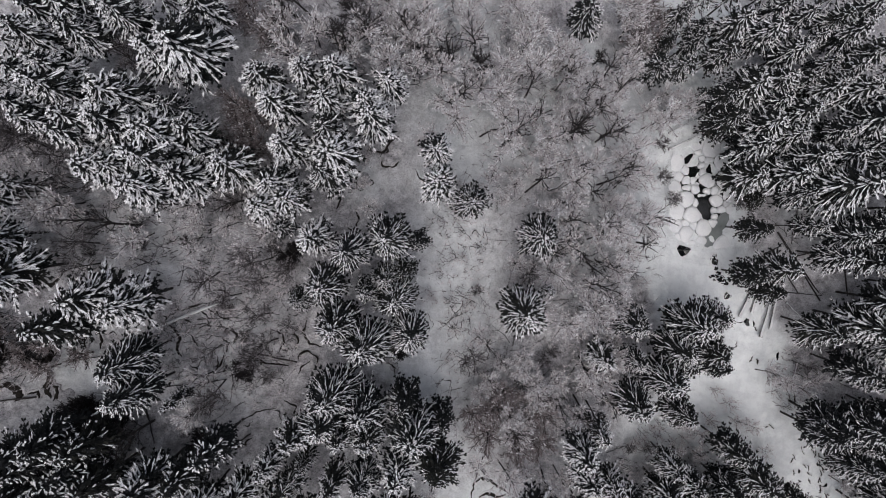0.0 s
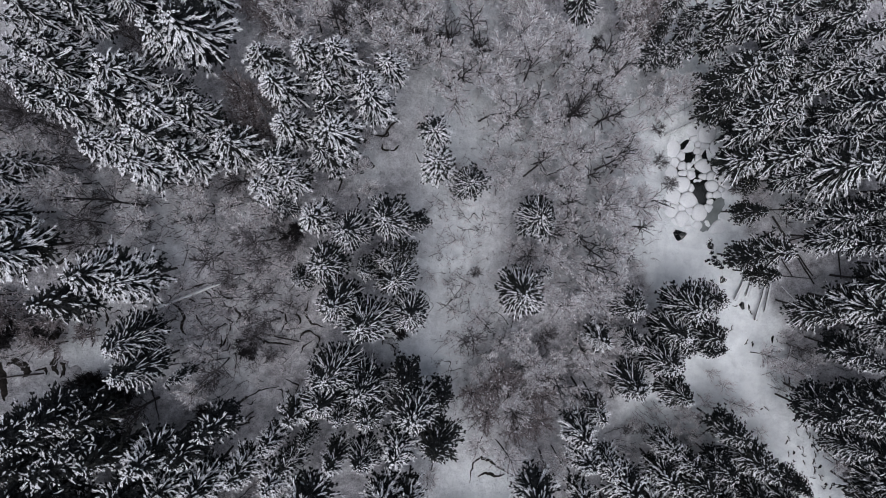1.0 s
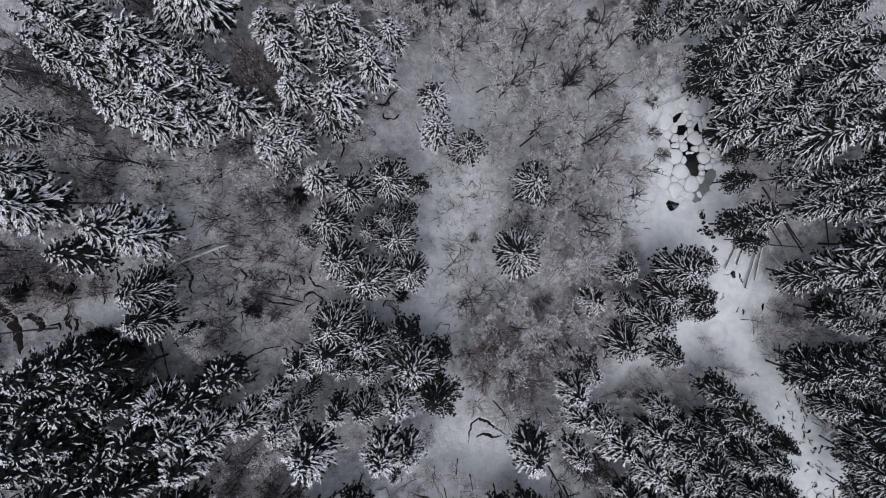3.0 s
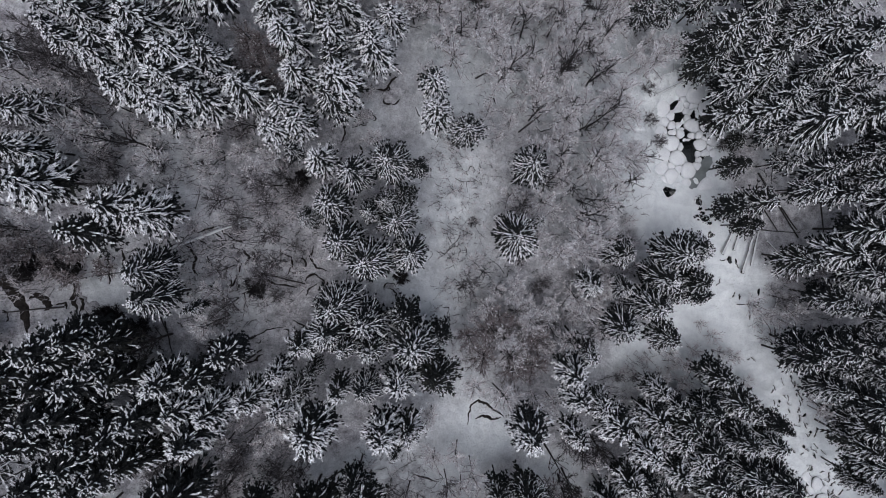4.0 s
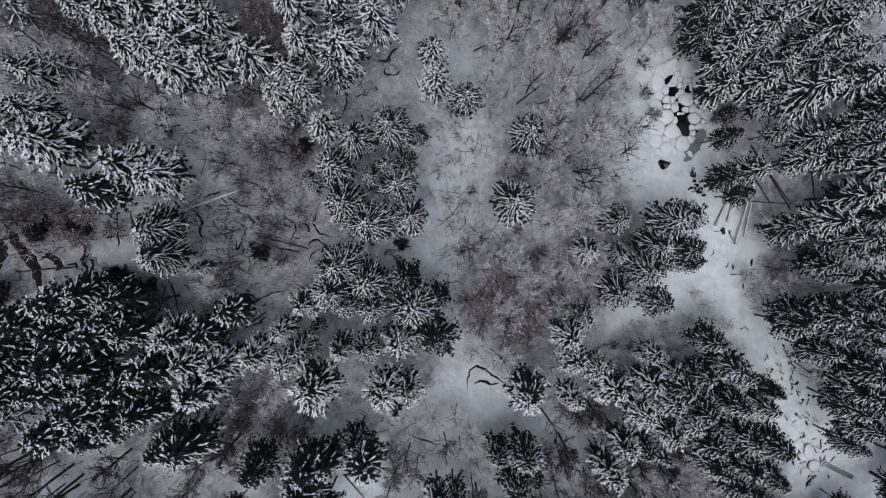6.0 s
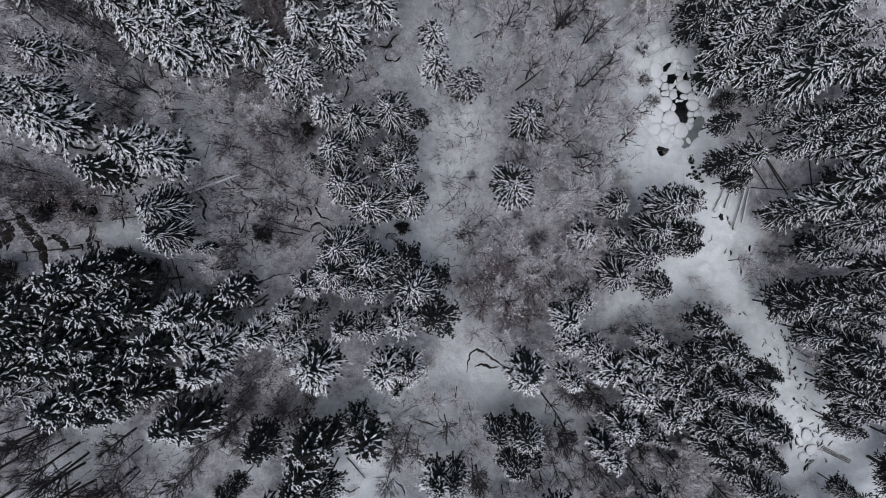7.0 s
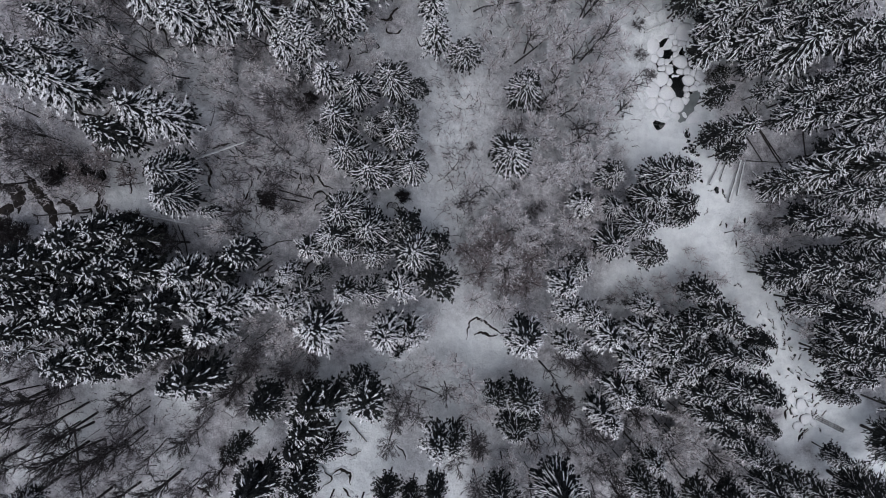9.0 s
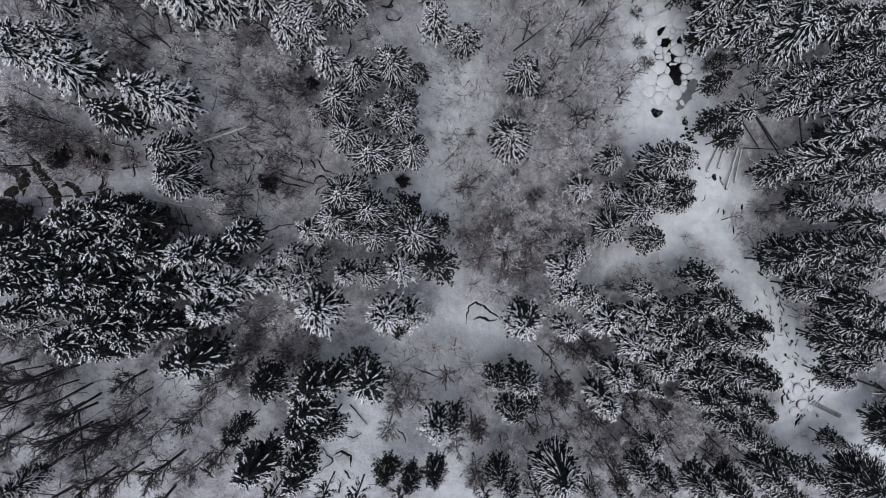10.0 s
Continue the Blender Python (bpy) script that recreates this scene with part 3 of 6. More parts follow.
DUSTED_B = (
    (36.2, -42.8, 15.2, 2.18), (36.7, -28.8, 14.1, 1.92), (37.1, -58.3, 15.2, 2.16), (37.6, -45.9, 14.8, 2.04),
    (39.0, -32.3, 15.2, 2.23), (40.1, -48.3, 14.4, 1.97), (40.1, -37.6, 15.2, 2.18), (41.2, -33.6, 14.8, 2.09),
    (41.3, -41.8, 15.9, 2.38), (41.6, -58.5, 15.2, 2.15), (41.7, -45.7, 15.2, 2.16), (43.0, -51.6, 14.0, 1.81),
    (43.9, 3.6, 13.6, 1.72), (45.0, -52.4, 14.0, 1.8), (45.5, -43.0, 14.8, 2.04), (45.7, -48.0, 14.0, 1.8),
    (46.5, -56.8, 15.2, 2.15), (47.4, 17.0, 13.6, 1.67), (47.6, -13.1, 14.8, 2.06), (47.7, -26.6, 14.8, 2.05),
    (47.7, 24.6, 13.6, 1.67), (48.7, -59.0, 14.0, 1.79), (49.0, -25.1, 15.0, 2.1), (51.5, -18.3, 14.4, 1.91),
)
DUSTED_C = (
    (10.4, -42.0, 14.9, 2.24),
    (6.9, -41.4, 12.8, 1.56),
    (9.1, -55.9, 12.7, 1.53),
    (7.5, -54.3, 13.1, 1.65),
    (51.6, -0.4, 13.4, 1.63), (51.8, -30.3, 14.8, 2.04), (51.9, -24.7, 16.2, 2.47), (53.0, -27.4, 13.6, 1.69),
    (53.5, -19.4, 13.6, 1.67), (53.8, -2.5, 14.5, 1.94), (53.8, 0.1, 14.5, 1.94), (54.1, -14.6, 15.0, 2.1),
    (55.4, 1.9, 15.1, 2.14), (55.7, 5.2, 14.8, 2.03), (55.8, -23.7, 13.9, 1.78), 
    (56.0, -37.9, 15.2, 2.15), (56.0, -0.6, 14.8, 2.03), (56.1, -16.3, 13.9, 1.76), (56.5, -35.5, 15.5, 2.26),
    (56.5, -2.9, 14.4, 1.91), (56.6, -32.3, 15.8, 2.35), (56.7, -11.5, 16.0, 2.4), (56.8, -26.6, 13.9, 1.77),
    (57.0, -43.6, 13.3, 1.59), (57.4, -28.9, 13.2, 1.55), (57.7, -40.6, 15.2, 2.15), (57.8, -15.6, 14.9, 2.07),
)
DUSTED_D = (
    (49.8, -56.2, 13.5, 1.9), (58.2, -53.6, 10.5, 1.45), (53.2, -57.6, 13.0, 1.9),
    (58.0, -20.8, 14.9, 2.08), (58.1, -24.4, 15.0, 2.09), (58.9, -33.6, 15.8, 2.35), (60.0, -36.8, 15.1, 2.12),
)
DARK_A = (
    (-23.6, -45.1, 11.2, 1.1), (-20.5, -39.3, 13.7, 2.0), 
    (-6.9, -52.5, 12.4, 1.57), (-4.3, -19.0, 12.9, 1.84),
    (-4.0, -5.3, 11.2, 1.22), (-3.9, -53.9, 12.0, 1.4), (-2.6, -1.8, 11.3, 1.22), (-0.7, -53.4, 12.4, 1.55),
    (-0.6, -26.0, 14.3, 2.32), (-0.5, -21.4, 12.0, 1.48), 
    (27.7, 22.0, 11.4, 1.09),
    (34.4, 15.4, 14.1, 1.89), (34.8, 12.5, 14.1, 1.91), (42.0, 3.2, 5.5, 1.3), (39.1, -6.5, 13.3, 1.69),
)
DARK_B = (
    (39.7, -0.5, 12.5, 1.43), (41.4, -8.8, 12.5, 1.43), (45.4, -35.7, 13.3, 1.59),
)
STARRED = (
    (-25.4, 10.8, 12.8, 1.65), (-16.4, -0.5, 11.4, 1.23), (-15.9, -26.7, 12.7, 1.68), (-11.7, 9.8, 13.7, 2.05),
)
OUTER_NORTH = (
    (40.2, 28.6, 14.4, 1.91), (36.1, 28.3, 14.4, 1.91), (44.0, 28.2, 14.4, 1.91), (32.8, 28.0, 13.6, 1.72),
    (47.5, 27.5, 14.3, 1.88), (52.4, 25.4, 14.5, 1.94), (-23.5, 22.2, 13.0, 1.7), (51.9, 21.5, 14.4, 1.93),
    (-26.5, 21.3, 13.2, 1.75), (-30.0, 21.1, 13.1, 1.72), (-32.5, 20.6, 13.0, 1.69), (-34.7, 20.4, 13.5, 1.85),
    (51.7, 17.6, 14.4, 1.92), (-37.9, 15.8, 13.4, 1.81), (55.2, 14.8, 14.8, 2.03), (52.0, 13.7, 14.4, 1.91),
    (-37.8, 12.1, 13.4, 1.81), (55.5, 9.9, 14.7, 2.02), (-41.4, 8.5, 13.3, 1.78), (-38.4, 3.6, 12.8, 1.64),
    (57.9, -1.8, 15.1, 2.12), (-44.2, -2.2, 13.6, 1.89), (56.5, -7.5, 14.8, 2.04), (58.6, -8.0, 15.1, 2.14),
)
OUTER_MIDDLE = (
    (59.4, -14.3, 15.2, 2.16), (60.1, -21.5, 15.3, 2.18), (-44.7, -25.0, 13.8, 1.97), (60.5, -27.5, 15.3, 2.19),
    (-42.3, -31.8, 13.5, 1.85), (61.0, -33.5, 15.8, 2.33), (60.3, -39.5, 15.1, 2.13), (64.6, -45.6, 16.6, 2.58),
    (-20.2, -53.5, 14.5, 2.23), (-14.4, -54.4, 13.7, 1.96), (-10.6, -55.3, 14.1, 2.12), (-5.5, -56.5, 13.5, 1.93),
    (5.7, -57.4, 13.8, 1.85), (12.9, -58.5, 15.8, 2.45), (21.1, -59.3, 14.1, 1.91), (26.5, -60.2, 14.2, 1.92),
    (51.6, -60.9, 15.2, 2.15), (32.9, -61.2, 14.3, 1.92), (44.6, -61.4, 15.2, 2.15), (48.7, -61.6, 14.8, 2.03),
)



def stand(bank, spots, seed, wide=1.14):
    """Plants copies of a bank's models at spots of x, y, height, crown radius."""
    rnd = random.Random(seed)
    for x, y, h, r in spots:
        model = rnd.choice(bank)
        sx, sz = r / SPRUCE_SIZE[0] * wide, h / SPRUCE_SIZE[1]
        m = pose(x, y, ground_z(x, y) - 0.05, rnd.uniform(-1.5, 1.5), rnd.uniform(-1.5, 1.5), rnd.uniform(-45, 45))
        copy_thing(model, m @ Matrix.Diagonal((sx * rnd.choice((-1, 1)), sx, sz, 1)))


class Mass:
    """Many copies of models joined into one mesh, for what nobody could count."""

    def __init__(self):
        self.v, self.f, self.m, self.mats, self.n = [], [], [], [], 0

    def add(self, model, m):
        for o in model.children_recursive:
            me = o.data
            if me.materials[0] not in self.mats:
                self.mats.append(me.materials[0])
            slot = self.mats.index(me.materials[0])
            co = np.empty(len(me.vertices) * 3)
            me.vertices.foreach_get("co", co)
            mat = np.array(m)
            self.v.append(co.reshape(-1, 3) @ mat[:3, :3].T + mat[:3, 3])
            self.f += [[i + self.n for i in p.vertices] for p in me.polygons]
            self.m += [slot] * len(me.polygons)
            self.n += len(me.vertices)

    def make(self, name, label, category):
        me = bpy.data.meshes.new(name)
        me.from_pydata(np.concatenate(self.v).tolist(), [], self.f)
        for mat in self.mats:
            me.materials.append(mat)
        me.polygons.foreach_set("material_index", self.m)
        return tagged(new(name, me), label, category, kind="stuff")


def discard(models):
    for ob in models:
        for o in (*ob.children_recursive, ob):
            bpy.data.objects.remove(o)


stand(SPRUCE["l"], LINED_A, 32)
stand(SPRUCE["l"], LINED_B, 61)
stand(SPRUCE["B"], BROAD, 90)
stand(SPRUCE["t"], TIPPED_A, 119)
stand(SPRUCE["t"], TIPPED_B, 148)
stand(SPRUCE["s"], LADEN_A, 177)
stand(SPRUCE["s"], LADEN_B, 206)
stand(SPRUCE["s"], LADEN_C, 235)
stand(SPRUCE["s"], LADEN_D, 264)
stand(SPRUCE["e"], FEATHERED_A, 293, 1.22)
stand(SPRUCE["e"], FEATHERED_B, 322, 1.22)
stand(SPRUCE["m"], DUSTED_A, 351, 1.22)
stand(SPRUCE["m"], DUSTED_B, 380, 1.22)
stand(SPRUCE["m"], DUSTED_C, 409, 1.22)
stand(SPRUCE["m"], DUSTED_D, 438, 1.22)
stand(SPRUCE["d"], DARK_A, 467, 1.22)
stand(SPRUCE["d"], DARK_B, 496, 1.22)
stand(SPRUCE["x"], STARRED, 525)

# the wood goes on beyond: spruces added mostly out of view, to darken the edges
rnd = random.Random(5)
EDGE = []
for x0, x1, y0, y1, count in ((-60, -50, -66, 30, 22), (66, 78, -62, 34, 22), (-46, 20, 33, 42, 14), (-46, 64, -76, -67, 18)):
    for tries in range(count * 12):
        x, y = rnd.uniform(x0, x1), rnd.uniform(y0, y1)
        if count and all((x - ox) ** 2 + (y - oy) ** 2 > 12 for ox, oy, _, _ in (*EDGE, *OUTER_NORTH, *OUTER_MIDDLE)) and abs(x - float(brook_x(y))) > 7:
            EDGE.append((x, y, rnd.uniform(12, 16), rnd.uniform(1.8, 2.4)))
            count -= 1
COARSE = spruce(81, "cakes", 7, 7, "coarse spruce")
beyond = Mass()
for x, y, h, r in (*EDGE, *OUTER_NORTH, *OUTER_MIDDLE):
    beyond.add(COARSE, pose(x, y, ground_z(x, y) - 0.05, 0, 0, rnd.uniform(-45, 45)) @ Matrix.Diagonal((r / 2.4, r / 2.4, h / 15, 1)))
beyond.make("spruce_wood", "dark spruce wood added round the slope, mostly out of view, to shade its edges", "wood")
discard([COARSE])
for bank in SPRUCE.values():
    discard(bank)


# ---- bare broad-leaved trees ----
def bare_tree(seed, height, width, limbs, twigs, mat, label, name="bare_tree", thick=0.11, fine=0.018, category="tree", frost=0.0, steep=1.0):
    rnd = random.Random(seed)
    root = new(name)
    trunk, crown, rime = Shape(), Shape(), Shape()
    lean = Vector((rnd.uniform(-1, 1), rnd.uniform(-1, 1), 0)) * height * 0.05
    fork = height * rnd.uniform(0.3, 0.42)
    trunk.tube([Vector((0, 0, -0.4)), lean * 0.4 + UP * fork * 0.5, lean * 0.7 + UP * fork, lean + UP * height * 0.8],
               [thick, thick * 0.85, thick * 0.7, thick * 0.2], 6)
    for i in range(limbs):
        f = rnd.random()
        a = lean * (0.5 + 0.5 * f) + UP * (fork * 0.7 + (height * 0.72 - fork * 0.7) * f)
        an = 2.4 * i + rnd.uniform(-0.5, 0.5)
        out = Vector((math.cos(an), math.sin(an), 0))
        reach = width * (1 - 0.45 * f) * rnd.uniform(0.6, 1.1)
        b = a + out * reach * 0.5 + UP * reach * rnd.uniform(0.4, 0.8) * steep
        c = a + out * reach + UP * reach * rnd.uniform(0.7, 1.1) * steep
        c.z = min(c.z, height * rnd.uniform(0.9, 1.05))
        trunk.tube([a, b, c], [thick * 0.4, thick * 0.26, fine], 4)
        for j in range(twigs):
            s = rnd.uniform(0.15, 1.0)
            q = a.lerp(b, s * 2) if s < 0.5 else b.lerp(c, s * 2 - 1)
            way = (out * rnd.uniform(0.1, 0.9) + Vector((rnd.gauss(0, 0.5), rnd.gauss(0, 0.5), rnd.uniform(0.2, 1.1)))).normalized()
            ln = (0.45 + 0.34 * width * (1.1 - s)) * rnd.uniform(0.6, 1.3)
            e = q + way * ln + Vector((rnd.uniform(-0.1, 0.1), rnd.uniform(-0.1, 0.1), 0)) * ln
            crown.blade(q, e, fine * 1.6)
            for n in range(3):
                q2 = q.lerp(e, rnd.uniform(0.25, 0.95))
                w2 = (way + Vector((rnd.gauss(0, 0.45), rnd.gauss(0, 0.45), rnd.uniform(-0.2, 0.5)))).normalized()
                e2 = q2 + w2 * ln * rnd.uniform(0.3, 0.65)
                crown.blade(q2, e2, fine * 1.1)
                if rnd.random() < frost:
                    rime.blade(q2.lerp(e2, 0.35) + UP * 0.03, e2 + w2 * 0.15 + UP * 0.02, 0.060)
    trunk.make("trunk", BARK, root)
    twigwork = crown.make("crown", mat, root)
    if rime.v:
        rime.make("rime", SNOW_BOUGH, twigwork, "tufts of rime on the twig ends")["kind"] = "stuff"
    return tagged(root, label, category)


BARE = {
    "p": [bare_tree(101 + i, 9.5, 2.8, 15, 14, TWIG_PALE, "leafless grey tree with rime on its fine twigs", thick=0.11, fine=0.026, frost=0.36) for i in range(4)],
    "k": [bare_tree(121 + i, 10.0, 2.6, 13, 12, TWIG_DARK, "leafless dark tree with thin bare branches", fine=0.024) for i in range(3)],
    "K": [bare_tree(131 + i, 12.5, 2.4, 17, 12, TWIG_BLACK, "tall leafless dark tree with a thick trunk", thick=0.2, fine=0.028, steep=1.7) for i in range(3)],
    "T": [bare_tree(191 + i, 16.0, 2.2, 9, 3, TWIG_BLACK, "tall slender leafless tree with a dark trunk", thick=0.17, fine=0.03, steep=2.2) for i in range(3)],
    "b": [bare_tree(141 + i, 7.0, 2.4, 15, 17, TWIG_BROWN, "small brownish tree keeping withered leaves", fine=0.028, frost=0.06) for i in range(2)],
    # dense dark bushes also fill in dark patches that are shade
    "w": [bare_tree(181, 2.8, 1.7, 16, 26, TWIG_BLACK, "dense dark round bush, for dark patches of brush and shade", "bare_bush", 0.05, 0.03, "bush")],
    "u": [bare_tree(161 + i, 2.6, 1.6, 11, 9, TWIG_PALE, "low leafless bush in the snow", "bare_bush", 0.04, 0.016, "bush") for i in range(2)],
    "v": [bare_tree(171 + i, 2.4, 1.4, 11, 12, TWIG_DARK, "low dark bush in the snow", "bare_bush", 0.04, 0.022, "bush") for i in range(2)],
}

# thickets: kind, middle x, y, half-widths, number, scales
THICKETS_A = (
    ('u', 31.0, -29.4, 5.0, 2.1, 5, 0.6, 0.9),
    ('p', 38.8, -28.2, 3.2, 2.4, 4, 0.5, 0.7),
    ('T', 20.7, -2.0, 7.4, 9.0, 6, 0.8, 1.0),
    ('T', 17.7, -19.0, 7.3, 7.3, 4, 0.7, 0.9),
    ('T', -9.5, 21.5, 9.4, 3.4, 5, 0.8, 1.0),
    ('T', 3.2, 21.3, 8.5, 4.3, 4, 0.8, 1.0),
    ('T', 18.7, -51.5, 9.4, 6.8, 6, 0.8, 1.0),
    ('T', 40.3, -54.9, 8.9, 4.5, 4, 0.8, 1.0),
    ('T', -29.7, 2.4, 10.0, 2.7, 4, 0.7, 0.9),
    ('T', -42.7, -44.2, 10.0, 4.7, 4, 0.8, 1.0),
    ('v', -29.4, -1.0, 13.1, 3.9, 11, 0.6, 1.0),
    ('v', -24.2, -14.2, 8.1, 6.0, 4, 0.5, 0.9),
    ('v', -25.3, -35.3, 9.7, 5.6, 8, 0.6, 1.0),
)
THICKETS_B = (
    ('v', -44.0, -12.6, 4.9, 3.1, 4, 0.6, 1.0),
    ('v', -23.2, -38.1, 8.1, 4.0, 5, 0.6, 1.0),
    ('v', 17.5, -17.3, 8.0, 8.0, 8, 0.5, 0.9),
    ('v', -42.2, -45.3, 13.2, 5.9, 7, 0.5, 0.9),
    ('u', 1.5, -3.4, 4.5, 11.3, 6, 0.4, 0.7),
    ('u', 17.4, 1.0, 9.6, 16.0, 9, 0.6, 1.0),
    ('v', 34.7, -47.9, 10.4, 5.2, 5, 0.6, 0.9),
    ('p', 18.7, 11.5, 8.0, 9.1, 24, 0.8, 1.1),
    ('p', 10.9, 13.7, 8.1, 5.9, 12, 0.8, 1.1),
    ('p', 19.2, -2.6, 7.6, 9.1, 22, 0.8, 1.1),
    ('p', 16.5, -18.4, 6.7, 6.7, 14, 0.7, 1.0),
    ('p', 7.2, 4.1, 3.6, 5.1, 6, 0.5, 0.8),
    ('p', 0.0, 14.0, 4.2, 4.2, 4, 0.7, 1.0),
)
THICKETS_C = (
    ('p', -7.4, 4.6, 2.4, 4.1, 3, 0.5, 0.7),
    ('b', 7.2, -24.6, 6.5, 5.0, 12, 0.8, 1.1),
    ('p', 11.0, -28.5, 6.6, 4.4, 8, 0.7, 1.0),
    ('k', -41.0, 8.6, 4.6, 2.9, 7, 0.8, 1.1),
    ('k', -39.6, 5.3, 5.8, 4.6, 9, 0.7, 1.0),
    ('p', -40.1, 3.6, 5.2, 4.6, 5, 0.6, 0.9),
    ('p', -27.5, -1.0, 9.9, 3.1, 9, 0.5, 0.8),
    ('k', -31.8, -1.8, 9.7, 3.6, 2, 0.7, 0.9),
    ('b', -21.3, 10.5, 2.9, 3.2, 4, 0.8, 1.0),
    ('b', -41.3, -12.5, 5.2, 2.6, 6, 0.6, 0.9),
    ('k', -22.0, -6.4, 5.1, 3.2, 5, 0.6, 0.9),
    ('k', -22.7, -16.5, 5.7, 3.8, 3, 0.6, 0.9),
    ('p', -22.1, -17.1, 5.7, 3.8, 2, 0.5, 0.8),
)
THICKETS_D = (
    ('p', -22.3, -33.7, 5.0, 3.8, 5, 0.6, 0.9),
    ('k', -22.4, -39.5, 6.9, 3.1, 6, 0.6, 0.9),
    ('p', -0.0, -34.8, 2.8, 4.2, 3, 0.6, 0.8),
    ('p', 2.8, -43.0, 4.2, 3.5, 5, 0.6, 0.9),
    ('k', 16.6, -42.7, 4.5, 6.0, 2, 0.8, 1.0),
    ('p', 34.3, -29.7, 3.6, 2.8, 4, 0.5, 0.7),
    ('p', 47.1, -21.4, 4.0, 2.4, 4, 0.5, 0.8),
    ('p', 55.8, -34.1, 3.2, 3.2, 4, 0.6, 0.9),
    ('k', 49.1, -16.5, 4.0, 3.2, 4, 0.6, 0.8),
    ('k', -22.7, -12.7, 6.9, 3.8, 4, 0.5, 0.8),
    ('k', -44.2, -34.7, 3.6, 2.4, 4, 0.8, 1.1),
    ('k', -37.0, -44.2, 7.5, 3.8, 3, 0.8, 1.1),
    ('k', -29.5, -34.2, 3.6, 2.4, 4, 0.6, 0.9),
)
THICKETS_E = (
    ('k', -45.3, -12.0, 3.6, 3.6, 6, 0.7, 1.0),
    ('p', -45.0, -7.0, 4.3, 3.0, 3, 0.7, 0.9),
    ('k', -5.9, -44.7, 4.3, 4.3, 4, 0.6, 0.9),
    ('k', 15.8, -53.3, 9.4, 6.3, 3, 0.7, 1.0),
    ('p', 17.5, -53.5, 11.1, 6.3, 9, 0.6, 0.9),
    ('k', 35.3, -57.9, 10.1, 4.2, 6, 0.6, 0.9),
    ('p', 6.8, -54.5, 3.8, 3.8, 5, 0.6, 0.8),
    ('k', 16.4, 0.2, 10.5, 17.2, 5, 0.6, 0.9),
    ('p', 39.6, -52.8, 10.1, 5.9, 18, 0.7, 1.0),
    ('k', 25.4, -56.1, 5.7, 4.9, 7, 0.8, 1.0),
    ('k', 17.4, -41.4, 4.8, 4.8, 5, 0.7, 1.0),
    ('k', 19.2, -49.6, 4.8, 4.8, 2, 0.7, 1.0),
    ('p', 19.2, -47.2, 5.6, 8.8, 6, 0.6, 0.8),
)
THICKETS_F = (
    ('k', 4.5, -51.9, 4.5, 4.5, 4, 0.7, 1.0),
    ('k', -40.8, -46.3, 8.6, 4.9, 5, 0.7, 1.1),
    ('k', -31.5, -50.1, 5.8, 3.2, 3, 0.7, 1.0),
    ('k', -44.3, -38.4, 5.5, 2.4, 3, 0.7, 1.0),
    ('k', -25.5, -34.6, 4.0, 2.0, 3, 0.6, 0.9),
    ('p', -8.8, 20.4, 8.6, 4.3, 14, 0.8, 1.1),
    ('k', -8.8, 20.4, 8.6, 4.3, 6, 0.8, 1.0),
    ('p', 3.0, 20.3, 8.5, 5.9, 18, 0.8, 1.1),
    ('b', -20.3, 20.4, 3.5, 2.9, 5, 0.8, 1.0),
    ('p', 11.8, 22.5, 4.1, 4.1, 7, 0.8, 1.0),
    ('b', 24.5, 24.7, 4.3, 3.2, 6, 0.9, 1.2),
    ('p', 23.7, 25.0, 4.3, 3.2, 4, 0.9, 1.1),
    ('k', -30.2, 18.3, 2.2, 3.3, 3, 0.8, 1.0),
)
THICKETS_G = (
    ('p', 33.0, -51.0, 6.5, 4.5, 10, 0.7, 1.0),
    ('T', 18.7, 11.5, 8.0, 9.1, 7, 0.8, 1.0),
    ('T', 17.5, 12.0, 8.0, 9.0, 6, 0.8, 1.0),
    ('T', 19.0, -4.0, 7.0, 8.0, 5, 0.7, 0.9),
    ('T', 13.0, -22.0, 7.0, 6.0, 5, 0.6, 0.8),
    ('p', 28.6, 15.5, 3.6, 3.6, 7, 0.7, 1.0),
    ('b', -20.4, 10.1, 2.9, 2.9, 4, 0.7, 0.9),
    ('p', 8.2, -19.0, 4.0, 5.0, 8, 0.6, 0.85),
    ('T', 3.6, -15.8, 1.8, 1.8, 2, 0.6, 0.75),
    ('p', 9.5, -9.0, 3.0, 4.5, 7, 0.6, 0.85),
)
THICKETS = (*THICKETS_A, *THICKETS_B, *THICKETS_C, *THICKETS_D, *THICKETS_E, *THICKETS_F, *THICKETS_G)
